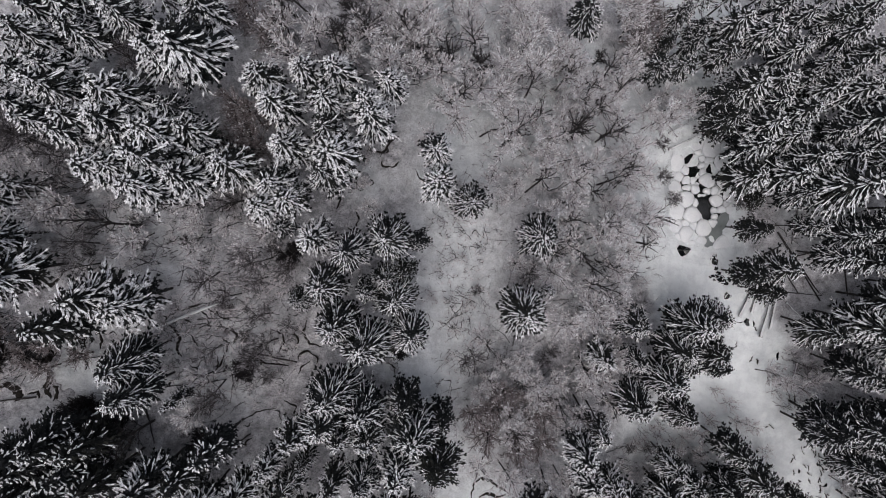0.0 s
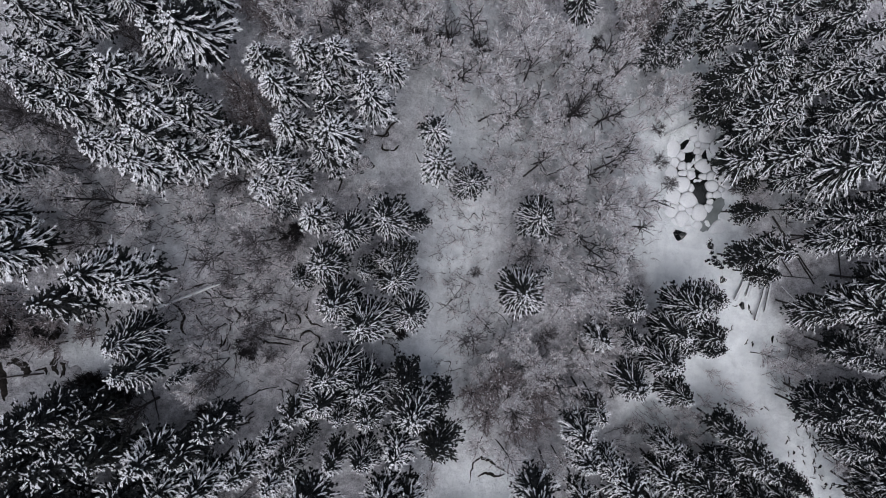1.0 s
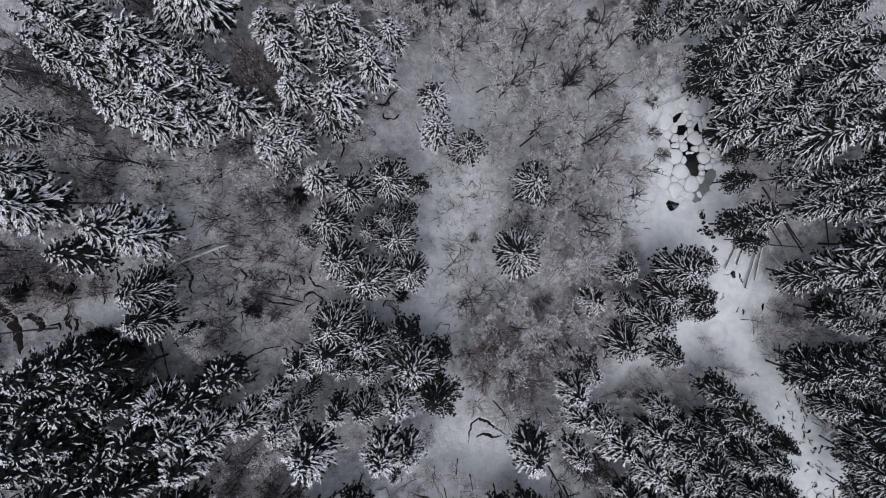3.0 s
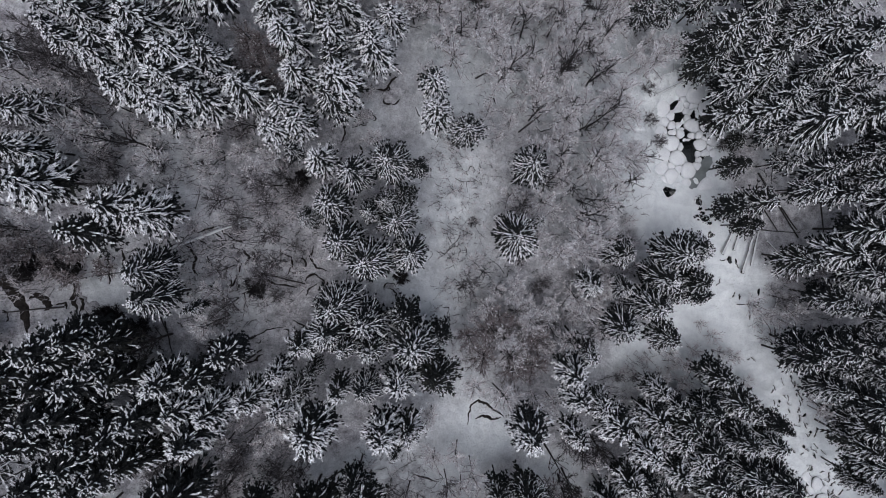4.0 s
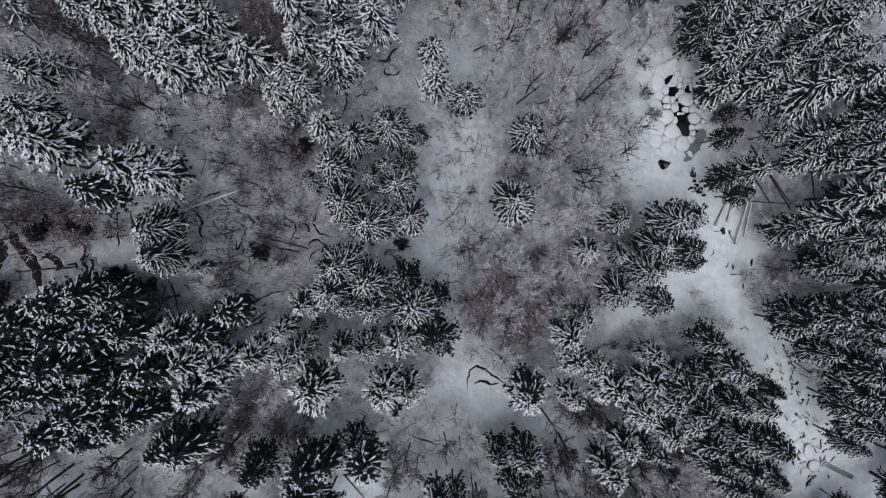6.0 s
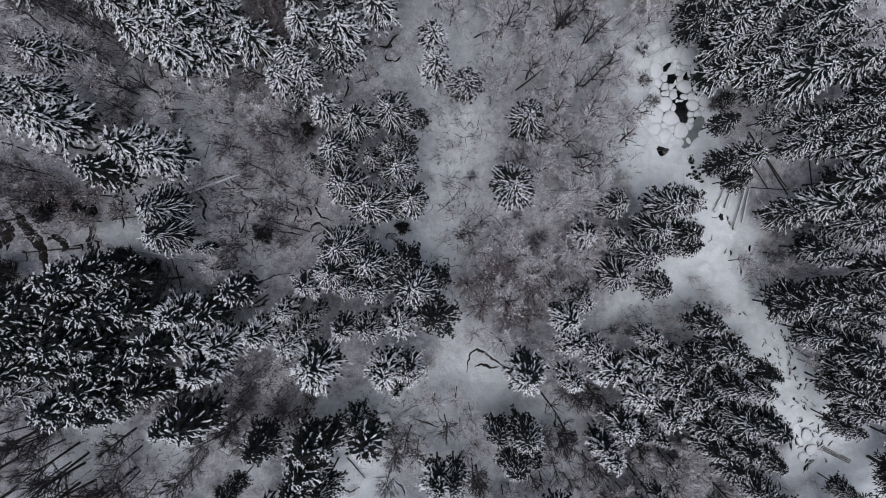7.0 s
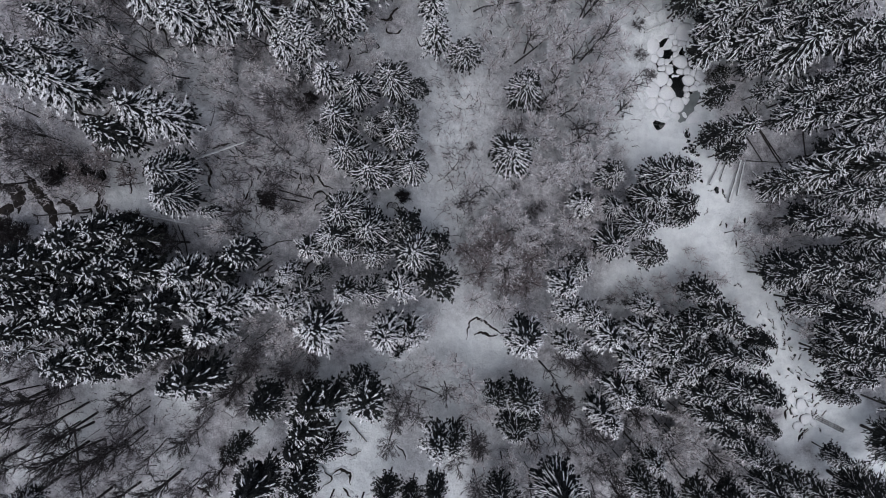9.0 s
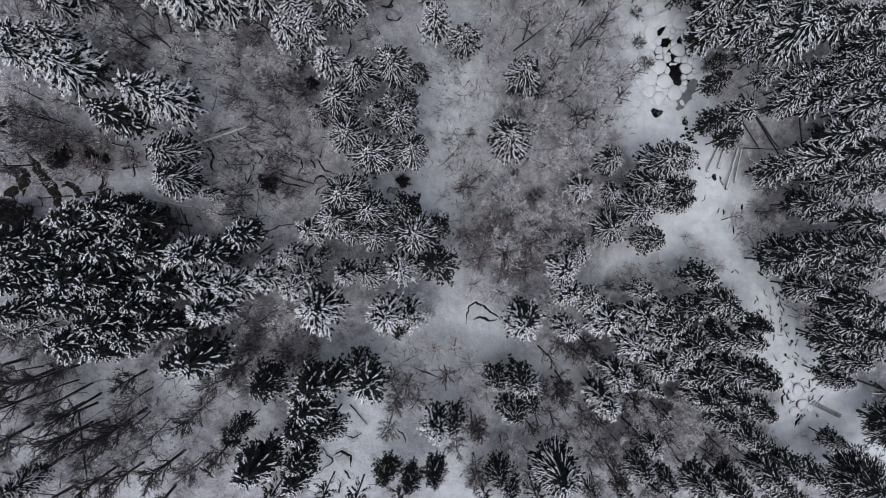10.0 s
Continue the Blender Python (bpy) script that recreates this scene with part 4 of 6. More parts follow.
# single bare trees: kind, x, y, scale
SINGLES_A = (
    ('v', 28.1, -31.0, .8),
    ('v', 25.5, -30.6, .7),
    ('T', 14.3, -39.3, .9),
    ('T', 16.5, -44.1, .95),
    ('T', 18.2, -38.9, .8),
    ('T', 21.8, -48.0, .9),
    ('T', 28.6, -41.9, .7),
    ('T', 32.9, -49.2, .8),
    ('T', 25.0, -44.5, .8),
    ('T', 12.7, -46.5, .9),
    ('T', 9.8, -47.3, .8),
    ('T', 22.2, -41.7, .7),
    ('T', 8.1, 10.9, .95),
    ('T', 14.4, 10.4, 1.1),
    ('T', 15.0, 11.0, 1.0),
    ('T', 20.4, 10.8, .9),
    ('T', 2.4, 15.0, .9),
    ('T', 12.0, 5.6, .8),
    ('w', -17.1, -3.8, .9),
    ('k', -17.0, -5.2, .8),
    ('w', -16.5, -2.8, .7),
    ('v', -20.2, -37.6, 1.2),
    ('v', -23.7, -36.5, 1.2),
    ('w', -35.0, -21.0, 1.2),
    ('w', -37.1, -19.0, 1.1),
    ('w', -25.6, -23.5, 1.2),
    ('w', -43.8, -13.5, .9),
    ('w', -5.1, -15.2, .7),
    ('K', -48.4, -36.6, 1.),
)
SINGLES_B = (
    ('K', -45.7, -38.1, .9),
    ('K', -43.0, -37.7, .9),
    ('K', -33.4, -53.8, 1.),
    ('K', -41.4, -42.5, .9),
    ('K', -43.8, -52.3, 1.),
    ('K', -48.0, -44.5, 1.),
    ('K', -30.2, -44.3, .8),
    ('K', -36.9, -50.5, .9),
    ('K', -47.0, -51.2, 1.),
    ('K', -24.4, -38.4, .8),
    ('K', -36.1, -38.9, .8),
    ('K', -36.2, -43.6, 1.0),
    ('K', -32.2, -49.4, 1.0),
    ('K', -44.8, -48.5, 1.1),
    ('K', -42.0, -44.8, .9),
    ('K', -39.5, -50.5, .9),
    ('K', -38.3, -44.5, .9),
    ('K', -46.8, -40.7, 1.),
    ('K', -27.1, -49.0, .8),
    ('K', 25.8, -58.8, .8),
    ('K', 27.6, -46.7, .8),
    ('K', 33.3, -52.4, .8),
    ('K', 23.8, -46.4, .8),
    ('p', 14.1, -20.3, .7),
    ('p', 10.8, -20.2, .7),
    ('K', 17.0, -43.2, .8),
    ('K', 21.0, -38.4, .8),
    ('K', 4.7, -48.7, .8),
    ('K', -31.1, -21.2, .8),
    ('K', -10.9, 19.6, .8),
)
SINGLES_C = (
    ('K', -9.3, 22.4, .8),
    ('K', 4.2, 18.3, .8),
    ('K', -2.9, 19.7, .7),
    ('K', 0.1, 18.6, .7),
    ('K', 19.7, 20.8, .6),
    ('k', 3.4, -15.9, .9),
    ('p', 4.4, -13.8, .7),
    ('b', 6.1, -22.4, 1.0),
    ('k', -3.2, -44.1, .8),
    ('k', -0.3, 14.4, .6),
    ('k', 7.4, -16.8, .6),
    ('w', -21.5, -15.7, 1.0),
    ('w', -26.4, -47.5, .9),
    ('w', -40.7, -13.2, .9),
    # these three fill a dark patch of water and shade
    ('w', -48.3, -19.2, 1.1),
    ('w', -47.0, -20.2, 1.1),
    ('w', -49.0, -20.8, 1.1),
    ('w', -35.1, -19.8, .8),
    ('v', -33.8, -21.2, 1.2),
    ('v', -35.6, -21.9, 1.2),
    ('w', -48.4, -9.3, .8),
    ('w', -43.1, -12.6, .8),
    ('w', -26.1, -47.6, .9),
    ('w', -35.8, -18.4, 1.0),
    ('w', -33.4, -20.1, .9),
    ('v', 29.5, 10.8, .9),
    ('v', 29.8, 6.3, 1.0),
    ('v', 31.4, 3.5, 1.0),
    ('v', 4.1, -8.3, .7),
    ('u', 27.0, -8.1, .8),
    ('u', 39.5, -24.9, 1.0),
    ('u', 37.8, -23.2, .8),
)
SINGLES_D = (
    ('u', 44.7, -31.7, 1.0),
    ('v', 40.7, 3.1, 1.3),
    ('k', -28.8, -42.9, .9),
    ('k', -4.1, -42.1, .9),
    ('k', 0.3, -41.1, .8),
    ('k', 4.1, -47.6, 1.0),
)
SINGLES = (*SINGLES_A, *SINGLES_B, *SINGLES_C, *SINGLES_D)
# undergrowth: middle x, y, half-widths, number of saplings
UNDERGROWTH = (
    (-34.8, 2.7, 15.0, 7.8, 750),
    (-23.9, -12.2, 8.2, 8.9, 420),
    (-44.6, -12.6, 5.6, 3.7, 220),
    (-24.1, -38.3, 8.1, 5.4, 320),
    (-6.0, -40.6, 5.9, 5.9, 160),
    (14.3, -5.4, 15.2, 25.5, 1000),
    (-42.7, -45.6, 13.3, 7.3, 320),
    (18.7, -54.1, 11.1, 8.5, 180),
    (40.3, -54.9, 12.5, 7.2, 350),
    (-8.9, 21.6, 12.1, 5.4, 350),
    (8.3, 23.2, 10.9, 7.2, 350),
    (50.9, -22.0, 5.9, 5.1, 120),
    (49.8, 0.4, 5.8, 4.9, 100),
    (1.5, -3.3, 3.8, 9.1, 110),
    (4.5, -19.0, 5.0, 9.0, 160),
    (-22.1, -7.1, 12.2, 7.9, 200),
    (-25.6, -35.5, 8.4, 5.6, 160),
    (31.4, -32.2, 7.6, 5.1, 120),
)



def plant(bank, spots, seed, tilt=6.0):
    """Plants copies at spots of x, y, scale."""
    rnd = random.Random(seed)
    for x, y, s in spots:
        m = pose(x, y, ground_z(x, y), rnd.uniform(-tilt, tilt), rnd.uniform(-tilt, tilt), rnd.uniform(0, 360))
        copy_thing(rnd.choice(bank), m @ Matrix.Diagonal((s, s, s * rnd.uniform(0.9, 1.1), 1)))


BLOCKED = [(x, y, r * 0.55) for some in (LINED_A, LINED_B, BROAD, TIPPED_A, TIPPED_B, LADEN_A, LADEN_B, LADEN_C, LADEN_D, FEATHERED_A, FEATHERED_B, DUSTED_A, DUSTED_B, DUSTED_C, DUSTED_D, DARK_A, DARK_B, STARRED) for x, y, h, r in some]
# an open patch of snow inside the thicket
BLOCKED += [(18.6, 22.6, 3.0), (20.6, 23.6, 2.4)]
thicket = Mass()
for number, (kind, cx, cy, rx, ry, count, low, high) in enumerate(THICKETS):
    rnd = random.Random(900 + number)
    spots = []
    for tries in range(count * 30):
        if len(spots) == count:
            break
        an, q = rnd.uniform(0, 6.283), math.sqrt(rnd.random())
        x, y, s = cx + rx * q * math.cos(an), cy + ry * q * math.sin(an), rnd.uniform(low, high)
        if any((x - ox) ** 2 + (y - oy) ** 2 < (orad + 0.5) ** 2 for ox, oy, orad in BLOCKED) or any((x - ox) ** 2 + (y - oy) ** 2 < 1.6 for ox, oy, _ in spots):
            continue
        spots.append((x, y, s))
    if kind == 'p' and count > 6 or count > 11:
        for x, y, s in spots:
            thicket.add(rnd.choice(BARE[kind]), pose(x, y, ground_z(x, y), rnd.uniform(-6, 6), rnd.uniform(-6, 6), rnd.uniform(0, 360)) @ Matrix.Scale(s, 4))
    else:
        plant(BARE[kind], spots, 950 + number)
thicket.make("rimed_thicket", "dense thicket of leafless rimed trees on the slope", "thicket")
for number, (kind, x, y, s) in enumerate(SINGLES):
    plant(BARE[kind], [(x, y, s)], 1100 + number, 3.0)
for bank in BARE.values():
    discard(bank)


# ---- undergrowth: saplings and brambles past counting ----
def undergrowth(name, mat, share, label):
    rnd = random.Random(share)
    brush = Shape()
    for cx, cy, rx, ry, count in UNDERGROWTH:
        for n in range(count // 2):
            an, q = rnd.uniform(0, 6.283), math.sqrt(rnd.random())
            x, y = cx + rx * q * math.cos(an), cy + ry * q * math.sin(an)
            base = Vector((x, y, ground_z(x, y) - 0.05))
            stem = Vector((rnd.gauss(0, 0.35), rnd.gauss(0, 0.35), 1.0)).normalized() * rnd.uniform(0.7, 3.2)
            brush.spike(base, base + stem, 0.045, Vector((1, 0, 0)))
            for k in range(5):
                p = base + stem * rnd.uniform(0.3, 0.95)
                w = Vector((rnd.gauss(0, 0.7), rnd.gauss(0, 0.7), rnd.uniform(0.1, 0.8))).normalized() * stem.length * rnd.uniform(0.25, 0.55)
                brush.spike(p, p + w, 0.034, Vector((1, 0, 0)) if abs(w.z) > abs(w.x) else UP)
    tagged(brush.make(name, mat), label, "undergrowth", kind="stuff")


# ---- crooked branches lying on the snow ----
def fallen_branch(x, y, turn, length, seed):
    rnd = random.Random(seed)
    root = new("windfall")
    stick = Shape()

    def crooked(a, an, ln, r, n):
        pts = [a]
        for k in range(n):
            an += rnd.uniform(-0.45, 0.45)
            q = pts[-1] + Vector((math.cos(an), math.sin(an), 0)) * ln / n
            q.z = ground_z(q.x, q.y) + r * 0.6 + rnd.uniform(0, 0.12)
            pts.append(q)
        stick.tube(pts, [max(0.02, r * (1 - 0.8 * k / n)) for k in range(n + 1)], 5)
        return pts
    main = crooked(Vector((x, y, ground_z(x, y) + 0.05)), turn, length, rnd.uniform(0.03, 0.07), 6)
    for k in range(rnd.randint(1, 3)):
        crooked(main[rnd.randint(1, 4)].copy(), turn + rnd.choice((-1, 1)) * rnd.uniform(0.5, 1.1), length * rnd.uniform(0.25, 0.5), 0.032, 4)
    link("stick", [tuple(v) for v in stick.v], stick.f, BARK, root)
    return tagged(root, "crooked dark branch fallen on the snow", "branch", "fallen branches")


rnd = random.Random(31)
for cx, cy, rx, ry, count in UNDERGROWTH:
    for n in range(max(2, count // 32)):
        an, q = rnd.uniform(0, 6.283), math.sqrt(rnd.random())
        fallen_branch(cx + rx * q * math.cos(an), cy + ry * q * math.sin(an), rnd.uniform(0, 6.283), rnd.uniform(1.2, 3.6), 1300 + n + round(cx * 7))

undergrowth("dark_undergrowth", TWIG_DARK, 1, "thin dark saplings and brambles in the snow")
undergrowth("rimed_undergrowth", TWIG_PALE, 2, "thin rimed saplings in the snow")


# ---- hummocks: snow cushions with a dark edge on one side, for bare soil and painted shade ----
def hummock(seed, size, litter_shade, label, cut=1.0):
    """A cushion of snow of that radius; a dark arc at its foot paints bare soil and shade."""
    rnd = random.Random(seed)
    root = new("snow_hummock")
    n, wob = 20, [rnd.uniform(0.85, 1.15) for _ in range(5)]

    def edge(an):
        return size * (1 + 0.16 * math.sin(2 * an + wob[0] * 5) + 0.10 * math.sin(3 * an + wob[1] * 9) + 0.06 * math.sin(5 * an + wob[2] * 7))
    v, f = [], []
    for q, z in ((1.0, -0.12), (0.93, 0.12), (0.7, 0.24), (0.35, 0.30)):
        for k in range(n):
            an = 2 * math.pi * k / n
            v.append((edge(an) * q * math.cos(an), edge(an) * q * math.sin(an), z * size * 0.5))
    v.append((0, 0, 0.16 * size))
    for r in range(3):
        for k in range(n):
            a, b = r * n + k, r * n + (k + 1) % n
            f.append((a, b, b + n, a + n))
    for k in range(n):
        f.append((3 * n + k, 3 * n + (k + 1) % n, 4 * n))
    litter_shaded(link("snow_cap", v, f, SNOW_GROUND, root, smooth=True), litter_shade)
    soil = Shape()
    span = rnd.uniform(0.5, 1.8)
    m = 21
    pts, rad = [], []
    broad = rnd.choice((0.025, 0.04, 0.06, 0.10)) * size * cut
    hook, wave = rnd.uniform(-0.9, 0.6), rnd.uniform(0.05, 0.16)
    for k in range(m):
        u = k / (m - 1)
        an = (u - 0.5) * 2 * span
        w = max(0.02, (0.02 * cut + broad * (1 - (2 * u - 1) ** 2)) * (1 + 0.5 * math.sin(9 * u + seed)) * rnd.uniform(0.85, 1.15))
        d = edge(an) * (1.0 + wave * math.sin(u * 11 + seed) + hook * max(0.0, u - 0.6) ** 1.5) + 0.8 * w
        pts.append(Vector((d * math.cos(an), d * math.sin(an), 0.07)))
        rad.append(w)
    soil.tube(pts, rad, 5)
    soil.make("soil_edge", SOIL_SHADE, root, "dark edge standing for bare earth and shade", smooth=True)
    return tagged(root, label, "snow mound", "hummocks of the slope")


HUMMOCKS = [hummock(200 + i, 0.8, 1.0, "low snow cushion with a dark undercut edge") for i in range(6)]
# here the thin dark edge paints the shade in creases of the snow
CLEANER = [hummock(220 + i, 0.8, 0.4, "low clean snow cushion with a dark edge", 0.4) for i in range(5)]

# x, y, radius and the side of the dark edge
HUMMOCKS_UP = (
    (-2.6, -6.8, 0.9, 55), (6.1, 8.4, 0.77, 0), (-0.4, -1.1, 0.75, -4), (-0.8, 2.9, 0.68, -96),
    (0.7, -4.1, 0.76, -17), (3.2, -3.7, 0.76, -108), (5.4, -7.4, 0.77, 77), (16.6, 3.8, 0.64, -30),
    (18.4, 9.0, 0.65, 69), (-10.9, 0.5, 1.01, -27), (-11.1, 3.7, 0.58, 36), (-7.8, 9.0, 1.17, -20),
    (-9.3, 8.4, 0.73, 90), (-3.0, -2.7, 0.6, -26), (42.8, 2.9, 0.76, -23), (45.6, 3.5, 1.0, -85),
    (46.6, 4.3, 0.83, 25), (3.0, 10.3, 0.77, 58), (5.0, 10.8, 0.93, -43), (2.3, 9.1, 0.61, -77),
    (7.7, 9.9, 0.55, -25), (3.8, 13.4, 0.69, -70), (2.0, -0.8, 0.68, -109), (4.1, -1.9, 0.84, 89),
)
HUMMOCKS_GLADE = (
    (-0.1, -3.7, 0.38, -10), (-1.2, -7.5, 0.68, 44), (4.3, -1.1, 0.84, -52), (-7.4, 3.7, 0.81, -48),
    (-6.3, 7.6, 0.96, -92), (-9.3, 4.9, 0.95, -9), (-7.3, 7.5, 0.51, 82), (10.4, 16.3, 0.95, -2),
    (7.9, 12.5, 1.09, -1), (3.9, 12.4, 0.46, 62), (2.4, 16.7, 0.61, -42),
)
HUMMOCKS_DOWN = (
    (3.9, -10.5, 0.92, -41), (0.4, -11.3, 0.76, -23), (1.9, -11.8, 0.68, -13), (0.1, -20.3, 0.9, 27),
    (-5.9, -17.5, 0.66, 60), (-1.2, -17.0, 0.67, 59), (-1.9, -19.3, 0.6, 44), (0.1, -31.5, 0.6, 108),
    (-2.9, -31.0, 0.59, 42), (-2.0, -41.5, 0.67, 0), (-4.9, -41.3, 0.66, -89), (-1.2, -42.1, 1.19, -25),
    (-6.6, -16.7, 0.66, 107), (-6.4, -49.8, 0.78, -38), (-5.5, -50.7, 0.7, -87), (-8.0, -51.4, 0.69, -23),
    (3.9, -47.0, 0.97, -62), (-2.1, -12.4, 0.9, 4), (3.2, -10.5, 1.07, -67), (1.6, -12.3, 0.91, -70),
    (-7.7, -41.1, 1.02, 45), (-1.9, -40.5, 0.67, 95), (-2.8, -39.7, 0.67, -86), (-10.8, -38.1, 0.72, -16),
)
HUMMOCKS_LOW = (
    (-4.0, -41.5, 0.59, -74), (-9.2, -53.6, 0.46, -48), (-9.5, -53.3, 0.61, -31), (-9.4, -56.1, 0.92, -62),
    (-3.0, -15.3, 0.97, -73), (-3.1, -14.5, 0.52, -4), (-0.8, -16.2, 0.68, -73), (-1.9, -21.6, 0.6, 55),
)
HUMMOCKS_WEST = (
    (-17.5, -13.6, 0.84, -15), (-15.6, -15.8, 0.99, 75), (-12.0, 3.1, 0.72, -51), (-25.1, -13.2, 1.36, -39),
    (-23.2, -12.2, 0.82, -98), (-22.0, -12.9, 0.62, 103), (-18.7, -12.9, 1.12, 5), (-29.6, -11.1, 0.6, -15),
    (-36.1, -12.1, 0.77, 94), (-37.5, -12.4, 0.77, 15), (-32.3, -10.0, 0.59, -15), (-30.9, -9.9, 0.53, 46),
    (-34.5, -9.8, 0.52, -78), (-26.0, -10.6, 0.61, -56), (-38.7, -19.1, 0.89, 20), (-40.8, -4.8, 1.52, -76),
    (-41.2, 1.0, 0.88, -3), (-34.9, 1.1, 0.65, 19), (-34.2, 3.4, 1.17, 34), (-25.9, -0.4, 0.61, -4),
    (-21.8, 0.9, 0.69, 46), (-20.5, -3.9, 0.62, 97), (-19.5, -22.0, 0.97, 27), (-22.1, -22.0, 0.82, -69),
)
HUMMOCKS_FAR = (
    (-23.2, -10.1, 0.62, 93), (-24.8, -15.9, 0.68, -54), (-12.2, -13.7, 0.72, -48), (-16.4, -52.7, 1.49, -12),
    (-13.3, -53.1, 1.06, 66), (-12.6, -55.3, 0.76, -108), (-12.1, -49.9, 0.76, -38), (-29.5, -52.3, 0.85, -20),
    (-35.6, -43.3, 0.55, -87), (-24.8, -38.7, 0.87, 71), (-28.2, -9.3, 0.6, -19), (-29.4, -9.0, 0.6, -36),
    (-18.2, -15.1, 0.84, 43), (-28.5, -12.7, 0.47, 100), (-29.2, -9.3, 0.47, -56), (-18.0, -15.3, 0.84, 32),
    (-20.0, -10.0, 0.55, 0), (-22.6, -14.5, 0.89, -65), (-18.7, -9.1, 0.7, -90), (-21.9, -12.6, 0.48, -86),
    (-24.8, -9.2, 0.88, -104), (-19.0, -13.0, 0.56, -16), (-18.3, -13.2, 0.91, -8), (-19.2, -12.6, 0.63, 13),
)
HUMMOCKS_HIGH = (
    (-23.0, -12.0, 0.41, -73), (-27.3, -15.0, 0.34, -65), (-31.0, -13.4, 0.53, -56), (-24.0, -12.3, 0.55, 83),
    (-16.9, -10.0, 0.63, -105), (-28.8, -13.5, 0.47, 16), (-26.6, -14.5, 0.54, 7), (-23.6, -15.9, 0.41, -10),
    (-30.7, -10.3, 0.79, 17), (-22.7, -10.3, 0.55, 93), (-29.1, -12.1, 0.33, -87), (-21.6, -15.9, 0.96, 64),
    (-21.0, -16.4, 0.34, 41), (-27.6, -16.3, 0.8, 26), (-25.8, -16.1, 0.74, -109), (-19.7, -10.8, 0.49, -61),
    (-25.2, -9.5, 0.54, 74), (-17.5, -11.2, 0.35, -16), (-30.9, -9.8, 0.79, 55), (-26.5, -10.8, 0.4, -93),
    (-34.2, -15.5, 0.46, 75), (-46.9, -13.0, 0.43, 52), (-38.5, -13.7, 0.32, 79), (-41.1, -14.2, 0.88, -62),
    (-46.1, -15.9, 0.74, 38), (-42.3, -18.9, 0.56, -95), (-44.5, -15.2, 0.31, -59), (-42.0, -14.2, 0.81, -96),
    (-36.4, -16.0, 0.32, -52), (-44.3, -14.1, 0.43, 48), (-44.7, -18.0, 0.37, -101), (-47.0, -18.3, 0.61, 6),
    (-34.0, -15.4, 0.85, 91), (-38.9, -17.7, 0.76, -80), (-42.4, -0.9, 0.44, 0), (-36.5, -6.8, 0.84, -99),
    (-44.9, -5.2, 0.74, -44), (-40.2, -6.2, 0.63, 39), (-40.0, -5.2, 0.44, -83), (-35.6, -7.2, 0.39, -102),
    (-34.9, -7.2, 0.71, -76), (-49.3, -7.0, 0.36, 69), (-34.8, -5.0, 0.39, -92), (-47.5, -5.0, 0.61, 98),
    (-38.5, -7.0, 0.45, 29), (-49.9, -7.2, 0.3, 29), (-22.5, -43.4, 0.87, -51), (-26.3, -53.1, 0.72, 25),
    (-22.4, -44.6, 0.8, 63), (-42.9, -51.1, 0.8, 33), (-37.9, -47.2, 0.34, -87), (-52.5, -46.3, 0.57, -105),
    (-23.0, -49.9, 0.44, -1), (-41.8, -49.7, 0.67, -19), (-53.4, -49.0, 0.76, 56), (-50.9, -45.8, 0.51, -1),
    (-26.1, -45.7, 0.5, 46), (-37.5, -52.8, 0.41, 78), (-50.0, -46.9, 0.84, -67), (-36.5, -46.1, 0.89, 65),
    (-26.4, -42.4, 0.93, -105), (-47.3, -43.3, 0.85, -80), (-26.8, -22.6, 0.47, -78), (-21.1, -18.6, 0.41, 57),
    (-25.8, -19.6, 0.68, 12), (-20.8, -22.3, 0.34, -48), (-28.1, -20.8, 0.6, 38), (-23.1, -20.6, 0.41, 21),
    (-28.9, -22.9, 0.53, 37), (-22.5, -24.2, 0.75, -64), (-31.3, -0.2, 0.53, 34), (-27.1, 0.7, 0.88, 51),
    (-37.5, -1.8, 0.77, 99), (-32.4, 0.6, 0.39, 66), (-29.6, 1.1, 0.73, -5), (-40.2, 2.0, 0.38, -95),
    (-28.9, 2.2, 0.87, -99), (-36.4, -0.3, 0.52, 56), (-16.9, -55.8, 1.04, -93), (-16.7, -49.3, 0.52, 66),
    (-16.2, -49.2, 0.6, 94), (-35.0, -12.5, 0.97, 98), (-32.9, -15.8, 0.77, 95), (-27.4, -14.7, 1.0, -41),
    (-25.5, -15.0, 0.72, 2), (-27.9, -15.0, 0.71, -87),
)

for x, y, s, a in (*HUMMOCKS_UP, *HUMMOCKS_DOWN, *HUMMOCKS_WEST, *HUMMOCKS_GLADE, *HUMMOCKS_LOW, *HUMMOCKS_FAR, *HUMMOCKS_HIGH):
    rnd = random.Random(x * 31 + y)
    dx = (ground_z(x + 0.8, y) - ground_z(x - 0.8, y)) / 1.6
    m = pose(x, y, ground_z(x, y) - 0.06, 0, math.degrees(-math.atan(dx)), 0) @ pose(0, 0, 0, 0, 0, a)
    copy_thing(rnd.choice(CLEANER if -4 < x < 12 or y < -26 else HUMMOCKS), m @ Matrix.Diagonal((s / 0.8, s / 0.8, s / 0.8 * 0.8, 1)))
discard(HUMMOCKS + CLEANER)


